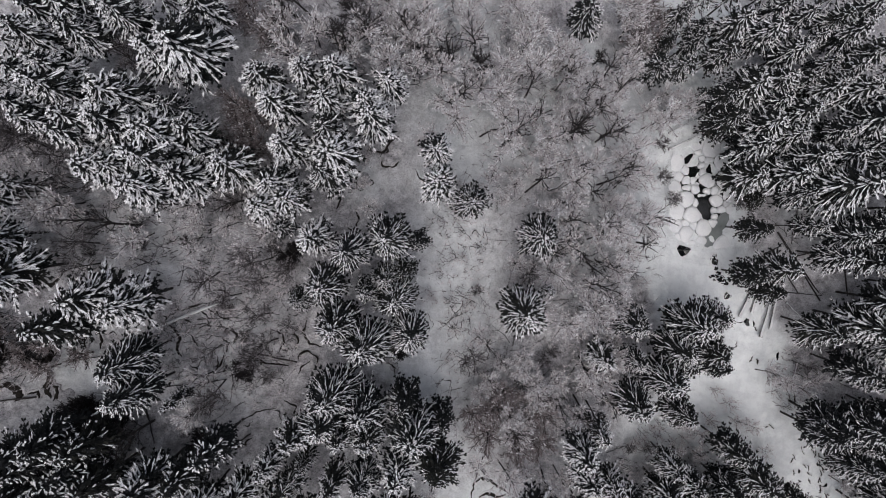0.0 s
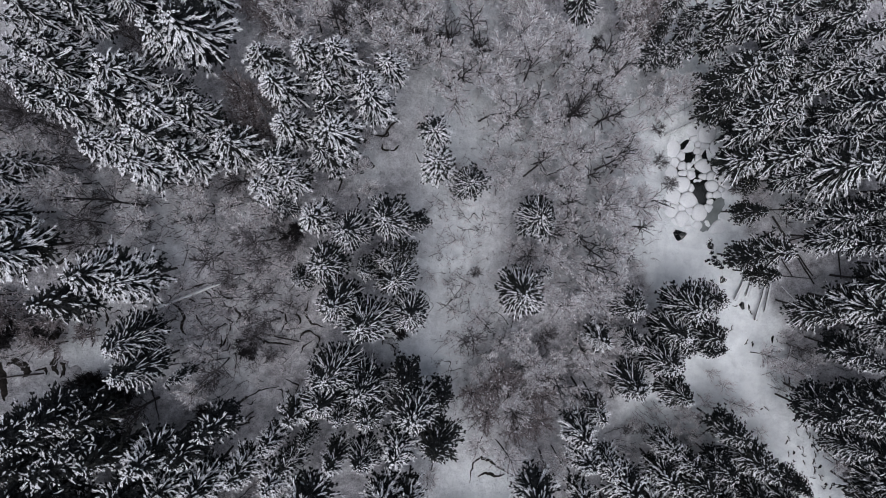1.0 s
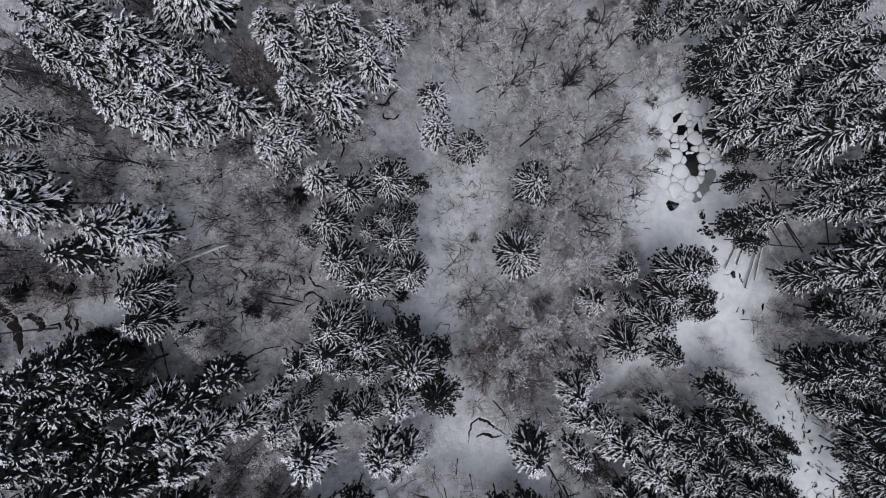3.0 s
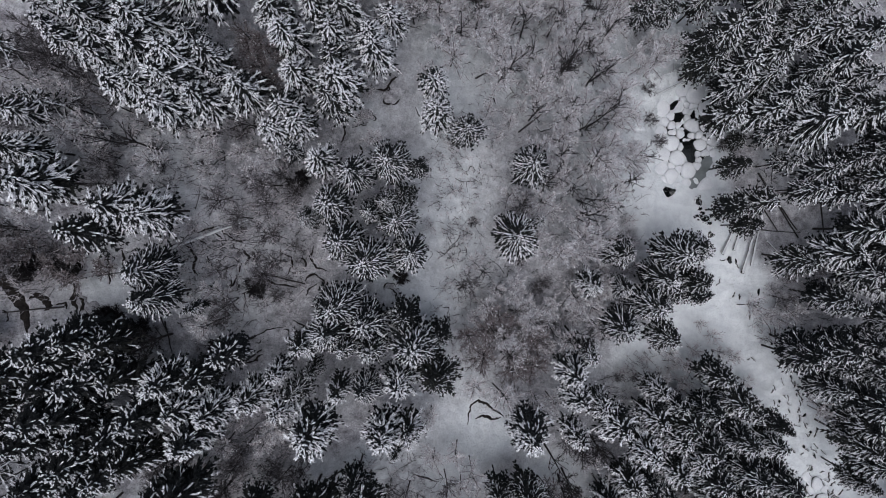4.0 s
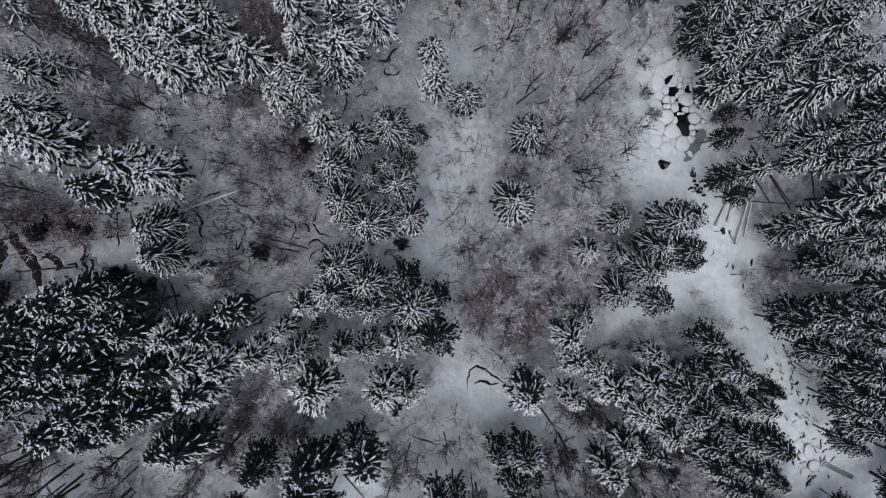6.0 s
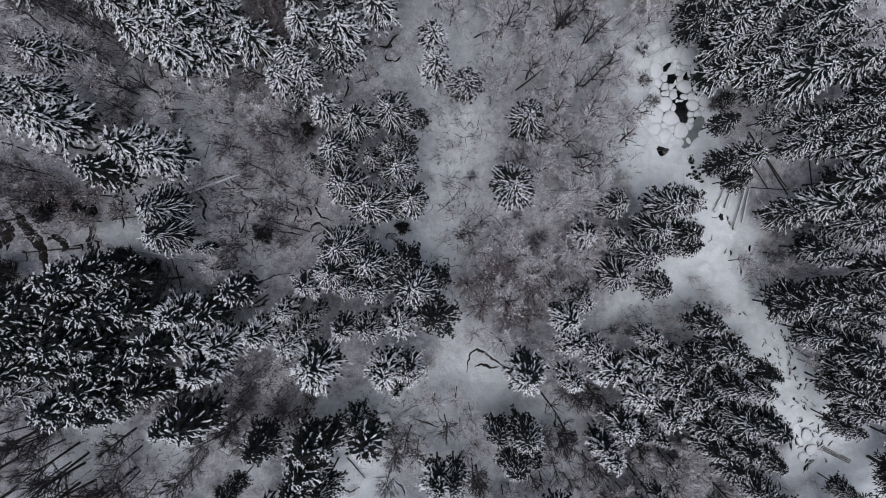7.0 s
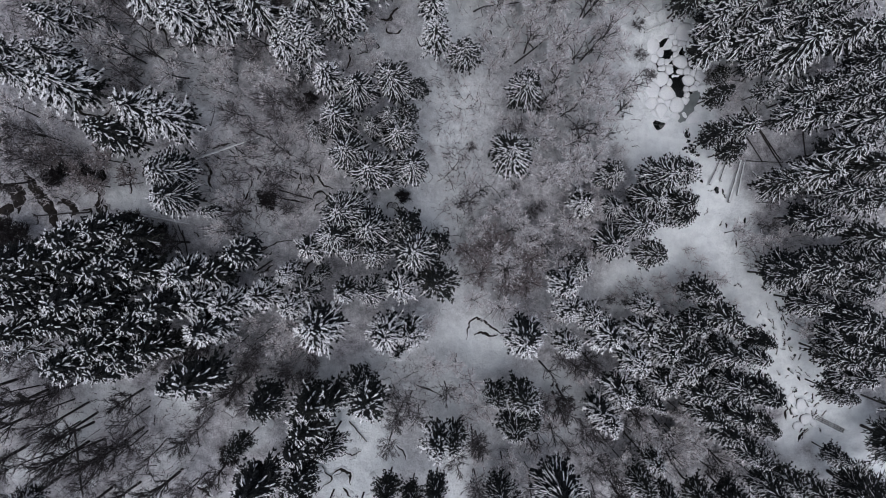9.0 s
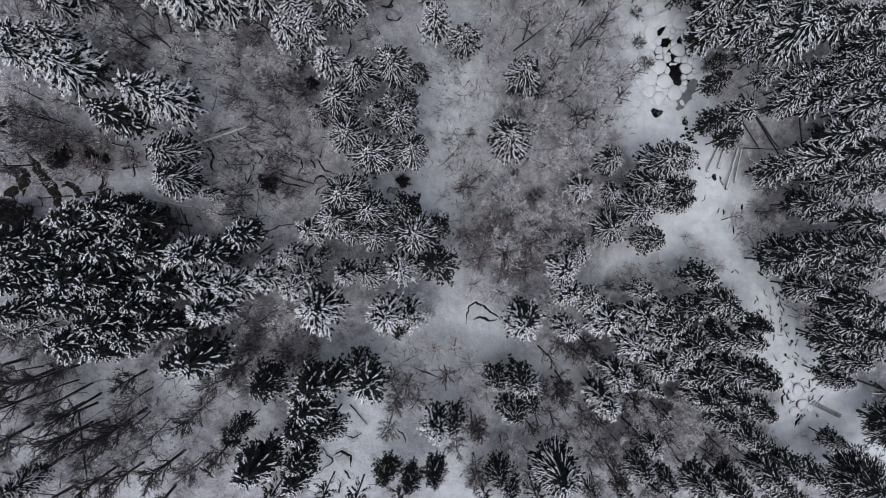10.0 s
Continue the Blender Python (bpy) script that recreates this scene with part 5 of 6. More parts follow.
# ---- undercut banks: dark strips for bare soil, shaded dents and creek water, under an overhanging lip of snow ----
def undercut(width, path, seed):
    rnd = random.Random(seed)
    root = new("undercut_bank")
    soil, lip = Shape(), Shape()
    line = []
    for (xa, ya), (xb, yb) in zip(path, path[1:]):
        for k in range(4):
            u = k / 4
            line.append((xa + (xb - xa) * u + rnd.gauss(0, 0.05 + 0.04 * width), ya + (yb - ya) * u + rnd.gauss(0, 0.05 + 0.04 * width)))
    line.append(path[-1])
    n = len(line)
    rad, over = [], []
    for i, (x, y) in enumerate(line):
        u = i / (n - 1)
        r = max(0.03, width * (1 - abs(2 * u - 1) ** 2.5) * rnd.uniform(0.5 if width < 0.25 else 0.8, 1.15))
        rad.append(r)
        xa, ya = line[max(i - 1, 0)]
        xb, yb = line[min(i + 1, n - 1)]
        d = Vector((xb - xa, yb - ya, 0)).normalized()
        off = Vector((-d.y, d.x, 0)) * (r * 1.1 + 0.12)
        over.append(Vector((x, y, 0)) + off)
    soil.patch(line, rad)
    soil.make("soil", SOIL_SHADE, root, "dark strip for bare earth, shade and creek water", True)
    lip.lump([Vector((p.x, p.y, ground_z(p.x, p.y) - 0.02)) for p in over], [0.08 + min(r, 0.25) * 0.7 for r in rad], 0.14 + 0.3 * width)
    litter_shaded(lip.make("snow_lip", SNOW_GROUND, root, "overhanging lip of snow", True), 0.3 if -4 < path[0][0] < 14 or path[0][1] < -26 or path[0][0] > 20 else 1.0)
    return tagged(root, "dark scar below a snow lip, for bare earth, shaded dents and creek water", "bank", "undercut banks of the slope")


# the widest paths in the west stand for the creek's dark water
SCARS_A = (
    (0.8, ((-50.0, -14.6), (-49.0, -14.8), (-48.3, -15.1), (-48.1, -16.0), (-48.3, -17.7))),
    (0.6, ((-50.2, -17.6), (-49.4, -17.2), (-48.8, -16.6))),
    (0.36, ((-44.5, -16.5), (-44.1, -16.1), (-43.7, -16.3), (-43.0, -16.8), (-42.6, -17.4), (-43.0, -17.9))),
    (0.22, ((-39.2, -18.4), (-38.7, -19.3), (-38.5, -20.1), (-37.7, -20.1), (-36.9, -19.9))),
    (0.4, ((-39.8, -12.2), (-40.0, -13.2), (-40.5, -13.9), (-41.1, -14.3))),
    (0.13, ((-36.0, -11.6), (-35.8, -12.3), (-36.0, -13.0))),
    (0.08, ((-38.0, -11.7), (-37.6, -11.5), (-37.2, -11.9), (-37.6, -12.4))),
    (0.09, ((-37.7, -12.6), (-37.1, -12.4))),
    (0.16, ((-40.6, -15.1), (-40.3, -15.6), (-40.7, -16.6))),
    (0.12, ((-47.6, -13.7), (-47.3, -13.5))),
)
SCARS_B = (
    (0.1, ((-38.5, -14.3), (-37.8, -14.0), (-37.1, -13.6))),
    (0.08, ((-33.3, -10.4), (-32.6, -10.9), (-32.0, -10.7))),
    (0.24, ((-40.3, -15.5), (-40.5, -16.5), (-40.9, -16.8))),
    (0.22, ((-40.0, -16.5), (-39.5, -17.3), (-39.9, -18.2))),
    (0.2, ((-39.2, -18.2), (-38.7, -19.1), (-38.5, -20.1))),
    (0.14, ((-38.5, -19.8), (-37.6, -19.7))),
    (0.07, ((-26.1, -13.0), (-25.4, -12.3), (-24.5, -12.5), (-23.7, -13.3), (-23.9, -14.2))),
    (0.1, ((-23.4, -11.6), (-22.9, -12.5), (-23.3, -13.2))),
    (0.09, ((-22.3, -12.3), (-21.9, -13.0), (-21.9, -13.7))),
    (0.15, ((-29.7, -10.9), (-29.1, -11.3), (-28.6, -12.5), (-28.9, -13.5), (-28.7, -14.3))),
)
SCARS_C = (
    (0.1, ((-28.2, -10.3), (-27.6, -10.9))),
    (0.09, ((-26.6, -9.5), (-26.0, -10.0), (-25.8, -11.0))),
    (0.09, ((-25.2, -9.3), (-24.6, -10.3), (-23.8, -10.7), (-23.2, -10.4))),
    (0.09, ((-37.8, -11.9), (-37.3, -12.1), (-37.3, -12.8), (-37.6, -13.4))),
    (0.12, ((-36.1, -11.4), (-35.8, -12.2), (-36.0, -13.2))),
    (0.08, ((-32.5, -9.4), (-32.1, -9.9), (-32.3, -10.4))),
    (0.1, ((-31.3, -8.3), (-30.9, -9.0))),
    (0.08, ((-25.3, -7.3), (-24.1, -7.4), (-23.9, -8.1))),
    (0.12, ((-28.5, -9.5), (-27.3, -9.1), (-26.3, -8.8))),
    (0.1, ((-27.5, -12.2), (-27.3, -12.8), (-26.8, -13.5))),
)
SCARS_D = (
    (0.12, ((-24.2, -14.6), (-24.5, -15.6), (-25.1, -16.3))),
    (0.1, ((-27.0, -20.3), (-25.5, -20.2), (-24.9, -19.5))),
    (0.09, ((-30.5, -19.8), (-30.0, -20.5))),
    (0.08, ((-37.2, -15.3), (-37.3, -14.3), (-37.2, -13.7))),
    (0.2, ((3.5, -35.4), (3.6, -34.0), (4.0, -32.9), (5.0, -32.4), (6.0, -33.0), (7.0, -33.8), (8.2, -34.6), (9.4, -35.5))),
    (0.2, ((4.6, -34.9), (5.4, -34.6), (6.3, -34.9), (7.4, -35.3), (8.1, -35.0))),
    (0.6, ((-47.8, -12.6), (-47.2, -13.7), (-46.6, -14.8), (-46.0, -15.9), (-45.4, -16.8), (-45.0, -17.8), (-44.7, -19.1), (-44.6, -20.2))),
    (0.12, ((-42.3, -17.4), (-41.2, -17.1), (-41.1, -17.8))),
)
SCARS_E = (
    (0.22, ((-40.0, -15.9), (-40.5, -17.1), (-40.1, -17.9))),
    (0.16, ((-29.0, -11.3), (-28.6, -12.5), (-29.0, -13.5), (-28.4, -14.5))),
    (0.13, ((-19.5, -11.9), (-18.2, -12.6), (-18.1, -13.6), (-18.8, -14.7))),
    (0.1, ((-23.7, -11.5), (-22.9, -12.5), (-23.3, -13.4))),
    (0.16, ((-15.7, -11.2), (-16.2, -12.6), (-15.4, -14.0), (-14.1, -14.4))),
    (0.15, ((-12.0, 3.8), (-12.0, 2.7), (-12.5, 1.6))),
    (0.08, ((-11.1, 3.5), (-10.1, 3.9), (-9.4, 3.8))),
    (0.16, ((-9.0, 8.5), (-7.2, 8.4), (-6.2, 9.7), (-5.5, 10.2))),
    (0.1, ((-3.3, 6.5), (-2.8, 5.4), (-2.1, 4.9))),
)
SCARS_F = (
    (0.09, ((13.0, 4.8), (13.8, 4.2), (15.1, 4.6), (15.9, 5.4))),
    (0.09, ((6.1, 8.4), (7.1, 8.3), (7.3, 7.6))),
    (0.16, ((-22.0, -14.6), (-20.1, -15.7), (-17.6, -16.3))),
    (0.1, ((-24.0, -22.8), (-22.1, -21.9), (-20.8, -21.2), (-18.9, -21.0))),
    (0.14, ((-21.5, -24.1), (-22.4, -24.8), (-23.7, -25.4))),
    (0.1, ((-15.2, -15.8), (-16.2, -16.5), (-16.6, -17.3))),
    (0.1, ((-6.6, -16.7), (-5.8, -17.4), (-5.9, -18.2))),
    (0.09, ((-18.2, -20.3), (-16.9, -21.1), (-17.3, -22.1))),
    (0.2, ((-14.6, -52.2), (-13.5, -51.8), (-12.4, -52.4), (-12.3, -54.0))),
    (0.18, ((-13.2, -54.3), (-12.3, -55.6))),
)
SCARS_G = (
    (0.14, ((-17.8, -51.4), (-17.1, -52.6), (-17.6, -54.8))),
    (0.24, ((-39.5, -44.9), (-38.6, -45.5), (-37.5, -44.9))),
    (0.2, ((-30.8, -51.9), (-29.9, -52.4), (-29.0, -53.3))),
    (0.12, ((-6.4, -49.6), (-5.3, -50.5), (-5.1, -51.7))),
    (0.14, ((-3.7, -41.3), (-1.9, -42.1), (-0.5, -42.8))),
    (0.1, ((-13.1, -49.6), (-12.1, -50.1), (-10.9, -49.7))),
    (0.16, ((-26.7, -31.3), (-26.1, -31.9), (-25.0, -31.8))),
    (0.18, ((54.0, -47.5), (54.5, -48.3), (54.1, -49.3), (54.3, -50.2))),
    (0.14, ((57.3, -49.5), (57.2, -50.5), (56.6, -51.3))),
    (0.07, ((57.8, -51.8), (56.9, -52.2), (56.3, -52.9), (56.0, -53.6))),
)
# short strips along the brook paint the shade in dents and footprints
SCARS_H = (
    (0.06, ((56.7, -47.5), (57.3, -48.2), (58.2, -49.1))),
    (0.06, ((55.3, -44.9), (55.1, -45.7), (55.7, -46.6))),
    (0.1, ((52.2, -54.9), (52.6, -55.9), (52.2, -56.8))),
    (0.14, ((-16.5, -23.5), (-17.6, -24.3), (-17.9, -25.1))),
    (0.06, ((41.4, -16.7), (41.3, -17.3), (40.9, -17.8))),
    (0.08, ((43.5, -14.4), (43.9, -14.8), (44.1, -15.2))),
    (0.07, ((43.5, -18.8), (43.4, -19.3), (43.1, -19.5))),
    (0.11, ((44.1, -19.0), (44.2, -19.4), (44.2, -19.8))),
    (0.09, ((45.7, -21.6), (45.8, -22.2), (45.9, -22.9))),
    (0.05, ((46.9, -21.7), (47.4, -22.0), (47.8, -22.5))),
)
SCARS_I = (
    (0.09, ((49.8, -24.6), (49.7, -25.3), (49.8, -26.1))),
    (0.1, ((49.6, -24.0), (49.8, -24.7), (49.6, -25.4))),
    (0.08, ((49.7, -28.7), (50.3, -29.2), (50.9, -29.6))),
    (0.1, ((49.9, -27.0), (50.2, -27.5), (50.2, -28.1))),
    (0.07, ((52.6, -32.1), (52.6, -32.6), (52.4, -33.0))),
    (0.06, ((52.0, -31.3), (52.1, -32.0), (52.5, -32.6))),
    (0.1, ((53.2, -34.0), (53.7, -34.6), (53.9, -35.3))),
    (0.08, ((53.0, -33.4), (53.3, -33.8), (53.5, -34.3))),
    (0.07, ((54.1, -38.2), (54.3, -38.7), (54.6, -39.2))),
    (0.1, ((53.7, -37.2), (53.7, -37.8), (53.4, -38.3))),
)
SCARS_J = (
    (0.06, ((55.8, -42.6), (56.2, -42.7), (56.4, -43.1))),
    (0.05, ((55.5, -42.2), (55.8, -42.6), (56.3, -42.6))),
    (0.1, ((57.6, -44.5), (57.9, -44.7), (58.2, -44.7))),
    (0.06, ((58.1, -45.7), (58.0, -46.5), (57.9, -47.2))),
    (0.08, ((57.9, -48.9), (58.1, -49.3), (58.1, -49.7))),
    (0.08, ((57.5, -47.8), (57.7, -48.4), (58.1, -48.9))),
    (0.06, ((58.3, -50.3), (58.2, -50.7), (58.2, -51.1))),
    (0.08, ((59.2, -51.3), (59.4, -51.6), (59.5, -52.0))),
)
SCARS = (*SCARS_A, *SCARS_B, *SCARS_C, *SCARS_D, *SCARS_E, *SCARS_F, *SCARS_G, *SCARS_H, *SCARS_I, *SCARS_J)

for i, (width, path) in enumerate(SCARS):
    undercut(width, path, 700 + i)

# a trodden line of dents along the brook, their shade drawn as thin dark strips
TRAIL = ((44.9, -27.5), (50.1, -32.7), (52.9, -36.6), (54.0, -40.5), (55.0, -44.6), (56.5, -47.4), (55.9, -51.5))
rnd = random.Random(88)
for i in range(48):
    q = rnd.random() ** 0.7 * (len(TRAIL) - 1)
    k = min(int(q), len(TRAIL) - 2)
    (xa, ya), (xb, yb) = TRAIL[k], TRAIL[k + 1]
    x, y = xa + (xb - xa) * (q - k) + rnd.gauss(0.8, 1.3), ya + (yb - ya) * (q - k) + rnd.gauss(0, 0.5)
    an, ln = math.atan2(yb - ya, xb - xa) + rnd.gauss(0, 0.7), rnd.uniform(0.25, 0.6)
    bow = rnd.uniform(-0.35, 0.35) * ln
    c, s_ = math.cos(an) * ln, math.sin(an) * ln
    undercut(rnd.uniform(0.025, 0.06), ((x - c, y - s_), (x - s_ * bow, y + c * bow), (x + c, y + s_)), 820 + i)


# ---- fallen trunks ----
def fallen(x0, y0, x1, y1, r, snowy, seed):
    rnd = random.Random(seed)
    root = new("fallen_log")
    n = 9
    body = Shape()
    pts = []
    for i in range(n):
        u = i / (n - 1)
        x, y = x0 + (x1 - x0) * u, y0 + (y1 - y0) * u
        pts.append((x, y))
    za, zb = (max(ground_z(*pts[j]) for j in some) for some in ((0, 1, 2), (n - 3, n - 2, n - 1)))
    lift = max(0.0, max(ground_z(x, y) - (za + (zb - za) * i / (n - 1)) for i, (x, y) in enumerate(pts)) - 0.5 * r)
    line = [Vector((x + rnd.uniform(-0.04, 0.04), y + rnd.uniform(-0.04, 0.04), za + (zb - za) * i / (n - 1) + lift + r * 0.95 + (0.22 if snowy else 0.08))) for i, (x, y) in enumerate(pts)]
    body.tube(line, [r * (1 - 0.4 * i / (n - 1)) * rnd.uniform(0.92, 1.08) for i in range(n)], 8)
    stem = body.make("stem", BARK, root, smooth=True)
    for i in range(6):
        limb = Shape()
        p = line[0].lerp(line[-1], rnd.uniform(0.45, 0.98))
        d = (line[-1] - line[0]).normalized()
        s = d.cross(UP) * rnd.choice((-1, 1))
        way = (d * rnd.uniform(0.2, 0.8) + s * rnd.uniform(0.4, 1.0) + UP * rnd.uniform(-0.1, 0.5)).normalized()
        limb.spike(p, p + way * rnd.uniform(0.5, 1.6), 0.04, UP)
        limb.make("branch_stub", TWIG_DARK, stem)
    if snowy:
        cap = Shape()
        cap.lump([p + UP * r * 0.62 * (1 - 0.4 * i / (n - 1)) for i, p in enumerate(line)], [r * 0.9 * (1 - 0.4 * i / (n - 1)) * rnd.uniform(0.8, 1.15) for i in range(n)], r * 0.8)
        cap.make("snow_cap", SNOW_CLEAN, stem, "ridge of snow along the log")
    return tagged(root, "fallen tree stem with a ridge of snow on it" if snowy else "dark fallen tree stem on the snow, for some a standing trunk and its shadow", "log", "fallen logs")


LOGS_A = (
    # the first two stand for upright spruce trunks and their shadows
    (48.0, -4.6, 51.0, -3.6, 0.1, 0),
    (51.0, -5.4, 53.4, -4.9, 0.1, 0),
    (45.9, -1.2, 51.3, -9.5, 0.14, 0),
    (46.9, -9.5, 51.7, -9.9, 0.08, 0),
    (47.8, -0.7, 47.7, -2.9, 0.08, 0),
    (53.0, 3.6, 52.7, 1.2, 0.08, 0),
    (-50.3, -10.3, -46.4, -11.3, 0.13, 0),
    (-45.1, -11.2, -41.9, -12.4, 0.09, 0),
    (-45.1, -12.0, -42.2, -12.3, 0.07, 0),
    (-36.5, -17.7, -30.7, -18.9, 0.13, 1),
    (-26.9, -10.5, -22.6, -10.4, 0.06, 0),
    (-44.8, -12.2, -41.7, -12.2, 0.09, 0),
    (-31.8, -19.7, -31.0, -23.7, 0.09, 0),
    (-32.3, -19.0, -31.4, -21.4, 0.07, 0),
    (-29.9, -17.6, -23.9, -17.2, 0.07, 0),
    (-23.4, -24.9, -21.6, -23.6, 0.13, 0),
)
LOGS_B = (
    (-31.0, -11.3, -22.6, -8.0, 0.18, 1),
    (41.5, -13.1, 44.1, -7.4, 0.23, 1),
    (43.2, -12.5, 44.6, -8.1, 0.24, 1),
    (44.3, -15.9, 46.2, -9.3, 0.24, 1),
    (45.8, -14.8, 46.7, -9.7, 0.2, 1),
    (31.0, 10.1, 38.8, 13.8, 0.13, 1),
    (30.9, 12.3, 36.3, 15.0, 0.11, 1),
    (46.6, -2.3, 51.6, -10.6, 0.15, 0),
    (45.3, -3.5, 49.1, -9.7, 0.13, 0),
    (44.6, -4.3, 46.7, -3.1, 0.12, 0),
    (47.8, -11.0, 49.7, -13.1, 0.13, 1),
    (53.2, -2.9, 54.3, -9.8, 0.13, 0),
    (52.2, 3.9, 53.1, 0.1, 0.13, 0),
    (48.2, 3.4, 48.1, 0.4, 0.1, 0),
    (-41.0, -17.5, -46.8, -17.9, 0.1, 0),
    (-45.0, -9.7, -47.5, -9.9, 0.13, 0),
)
LOGS_C = (
    (10.5, 3.9, 16.7, 8.9, 0.12, 0),
    (6.0, 11.7, 11.7, 12.7, 0.13, 0),
    (8.1, -9.0, 9.1, -4.5, 0.05, 0),
    (49.7, -19.5, 49.0, -23.4, 0.13, 1),
    (4.6, 10.8, 6.1, 11.7, 0.13, 0),
    (-22.3, -14.1, -16.6, -15.8, 0.13, 0),
    (-38.3, -14.3, -35.8, -13.9, 0.08, 0),
    (-24.8, -17.3, -27.6, -17.9, 0.09, 0),
    (-11.7, -39.1, -14.7, -40.6, 0.13, 0),
    (-43.3, -43.1, -42.4, -53.2, 0.14, 0),
    (-12.4, -45.5, -10.2, -48.4, 0.1, 0),
    (-13.9, -57.3, -13.6, -55.8, 0.13, 0),
)
LOGS = (*LOGS_A, *LOGS_B, *LOGS_C)

for i, (x0, y0, x1, y1, r, snowy) in enumerate(LOGS):
    fallen(x0, y0, x1, y1, r, snowy, 300 + i)


# ---- the brook: dark water between snow-capped boulders ----
def blob(cx, cy, rx, ry, turn, seed, n=26, wob=0.25):
    rnd = random.Random(seed)
    ph = [rnd.uniform(0, 6.3) for _ in range(4)]
    c, s = math.cos(turn), math.sin(turn)
    out = []
    for k in range(n):
        an = 2 * math.pi * k / n
        q = 1 + wob * (math.sin(2 * an + ph[0]) * 0.5 + math.sin(3 * an + ph[1]) * 0.5 + math.sin(5 * an + ph[2]) * 0.3 + 0.25 * math.sin(8 * an + ph[3]))
        u, w = rx * q * math.cos(an), ry * q * math.sin(an)
        out.append((cx + u * c - w * s, cy + u * s + w * c))
    return out


WATER_Z = 1.0
wv = [(x, y, WATER_Z - 0.012 * (y + 3.6)) for x, y in blob(35.8, 3.5, 4.6, 8.0, 0, 61, 40, 0.05)] + [(35.8, 3.5, WATER_Z - 0.065)]
tagged(link("water", wv, [(k, (k + 1) % 40, 40) for k in range(40)], WATER), "dark open water of the brook", "water", kind="structure")


def boulder(x, y, seed, cell, high, label):
    """A stone under a cushion of snow whose foot fills the given outline, a list of radii all round."""
    rnd = random.Random(seed)
    root = new("snowy_boulder")
    root.matrix_basis = pose(x, y, WATER_Z - 0.012 * (y + 3.6) - 0.1)
    n, holder = len(cell), root
    tilt = (rnd.uniform(-0.1, 0.1), rnd.uniform(-0.1, 0.1))
    for name, mat, rings in (("stone", ROCK, ((0.96, -0.6), (0.98, 0.3), (0.9, 0.5))),
                             ("snow_cap", SNOW_CLEAN, ((0.90, 0.36), (0.99, 0.48), (1.0, 0.62), (0.93, 0.80), (0.76, 0.93), (0.42, 1.0)))):
        v, f = [], []
        for q, z in rings:
            for k in range(n):
                e, an = cell[k] * q * rnd.uniform(0.985, 1.015), 2 * math.pi * k / n
                v.append((e * math.cos(an), e * math.sin(an), high * (z + (tilt[0] * math.cos(an) + tilt[1] * math.sin(an)) * e)))
        v.append((0, 0, high * (rings[-1][1] + 0.02)))
        m = len(rings)
        for r_ in range(m - 1):
            for k in range(n):
                a, b = r_ * n + k, r_ * n + (k + 1) % n
                f.append((a, b, b + n, a + n))
        for k in range(n):
            f.append(((m - 1) * n + k, (m - 1) * n + (k + 1) % n, m * n))
        holder = link(name, v, f, mat, holder, smooth=True)
    return tagged(root, label, "boulder", "boulders of the brook")


# middles and radii of the open pools
OPEN_WATER = (
    (34.2, 9.9, 0.85), (34.9, 8.7, 1.0), (35.2, 7.2, 0.75), (37.4, 7.7, 0.75), (38.1, 7.2, 0.5), (36.5, 3.4, 0.8), (36.7, 2.3, 0.95), (37.0, 1.2, 0.7),
    (33.6, -3.6, 0.8), (34.6, -4.2, 1.0), (35.5, -4.5, 0.6), (39.3, 0.7, 0.76), (39.0, -0.8, 0.85), (38.0, -1.8, 0.66), (37.3, -3.4, 0.6), (35.3, -2.0, 0.4), (36.3, 5.0, 0.35), (35.6, 5.6, 0.3),
)

rnd = random.Random(77)
placed = []
for tries in range(6000):
    an, q = rnd.uniform(0, 6.283), math.sqrt(rnd.random())
    x, y = 35.9 + 4.5 * q * math.cos(an), 2.2 + 9.4 * q * math.sin(an)
    r = rnd.uniform(0.85, 1.4) if tries < 600 else rnd.uniform(0.4, 0.7)
    if y < -5.4 or any((x - ox) ** 2 + (y - oy) ** 2 < (r * 0.75 + orad) ** 2 for ox, oy, orad in OPEN_WATER):
        continue
    if any((x - px) ** 2 + (y - py) ** 2 < ((r + pr) * 0.88) ** 2 for px, py, pr in placed):
        continue
    placed.append((x, y, r))
for number, (x, y, r) in enumerate(placed):
    cell = []
    gap = rnd.choice((-0.04, 0.02, 0.04, 0.07))
    for k in range(20):
        an = 2 * math.pi * k / 20
        c, s_ = math.cos(an), math.sin(an)
        far = r * 1.75
        for px, py, pr in placed:
            dx, dy = px - x, py - y
            d = math.hypot(dx, dy)
            if 0 < d < 4 and c * dx + s_ * dy > 0:
                edge = d * 0.5 + (r * r - pr * pr) / (2 * d) - gap
                far = min(far, edge * d / (c * dx + s_ * dy))
        for ox, oy, orad in OPEN_WATER:
            dx, dy = ox - x, oy - y
            d = math.hypot(dx, dy)
            if c * dx + s_ * dy > 0:
                far = min(far, max(0.35, d - orad) * d / (c * dx + s_ * dy))
        cell.append(max(0.25, far))
    cell = [(cell[k - 1] + 3 * cell[k] + cell[(k + 1) % 20]) / 5 * rnd.uniform(0.95, 1.04) for k in range(20)]
    boulder(x, y, 400 + number, cell, 0.62 + 0.22 * r, "rounded boulder in the brook under a cushion of snow")
CUSHIONS = (
    (55.1, -46.6, 0.8), (56.3, -47.6, 0.9), (57.6, -48.5, 0.7), (55.6, -48.7, 0.65), (57.0, -49.8, 0.85), (56.0, -51.0, 0.75), (58.2, -50.4, 0.6),
)

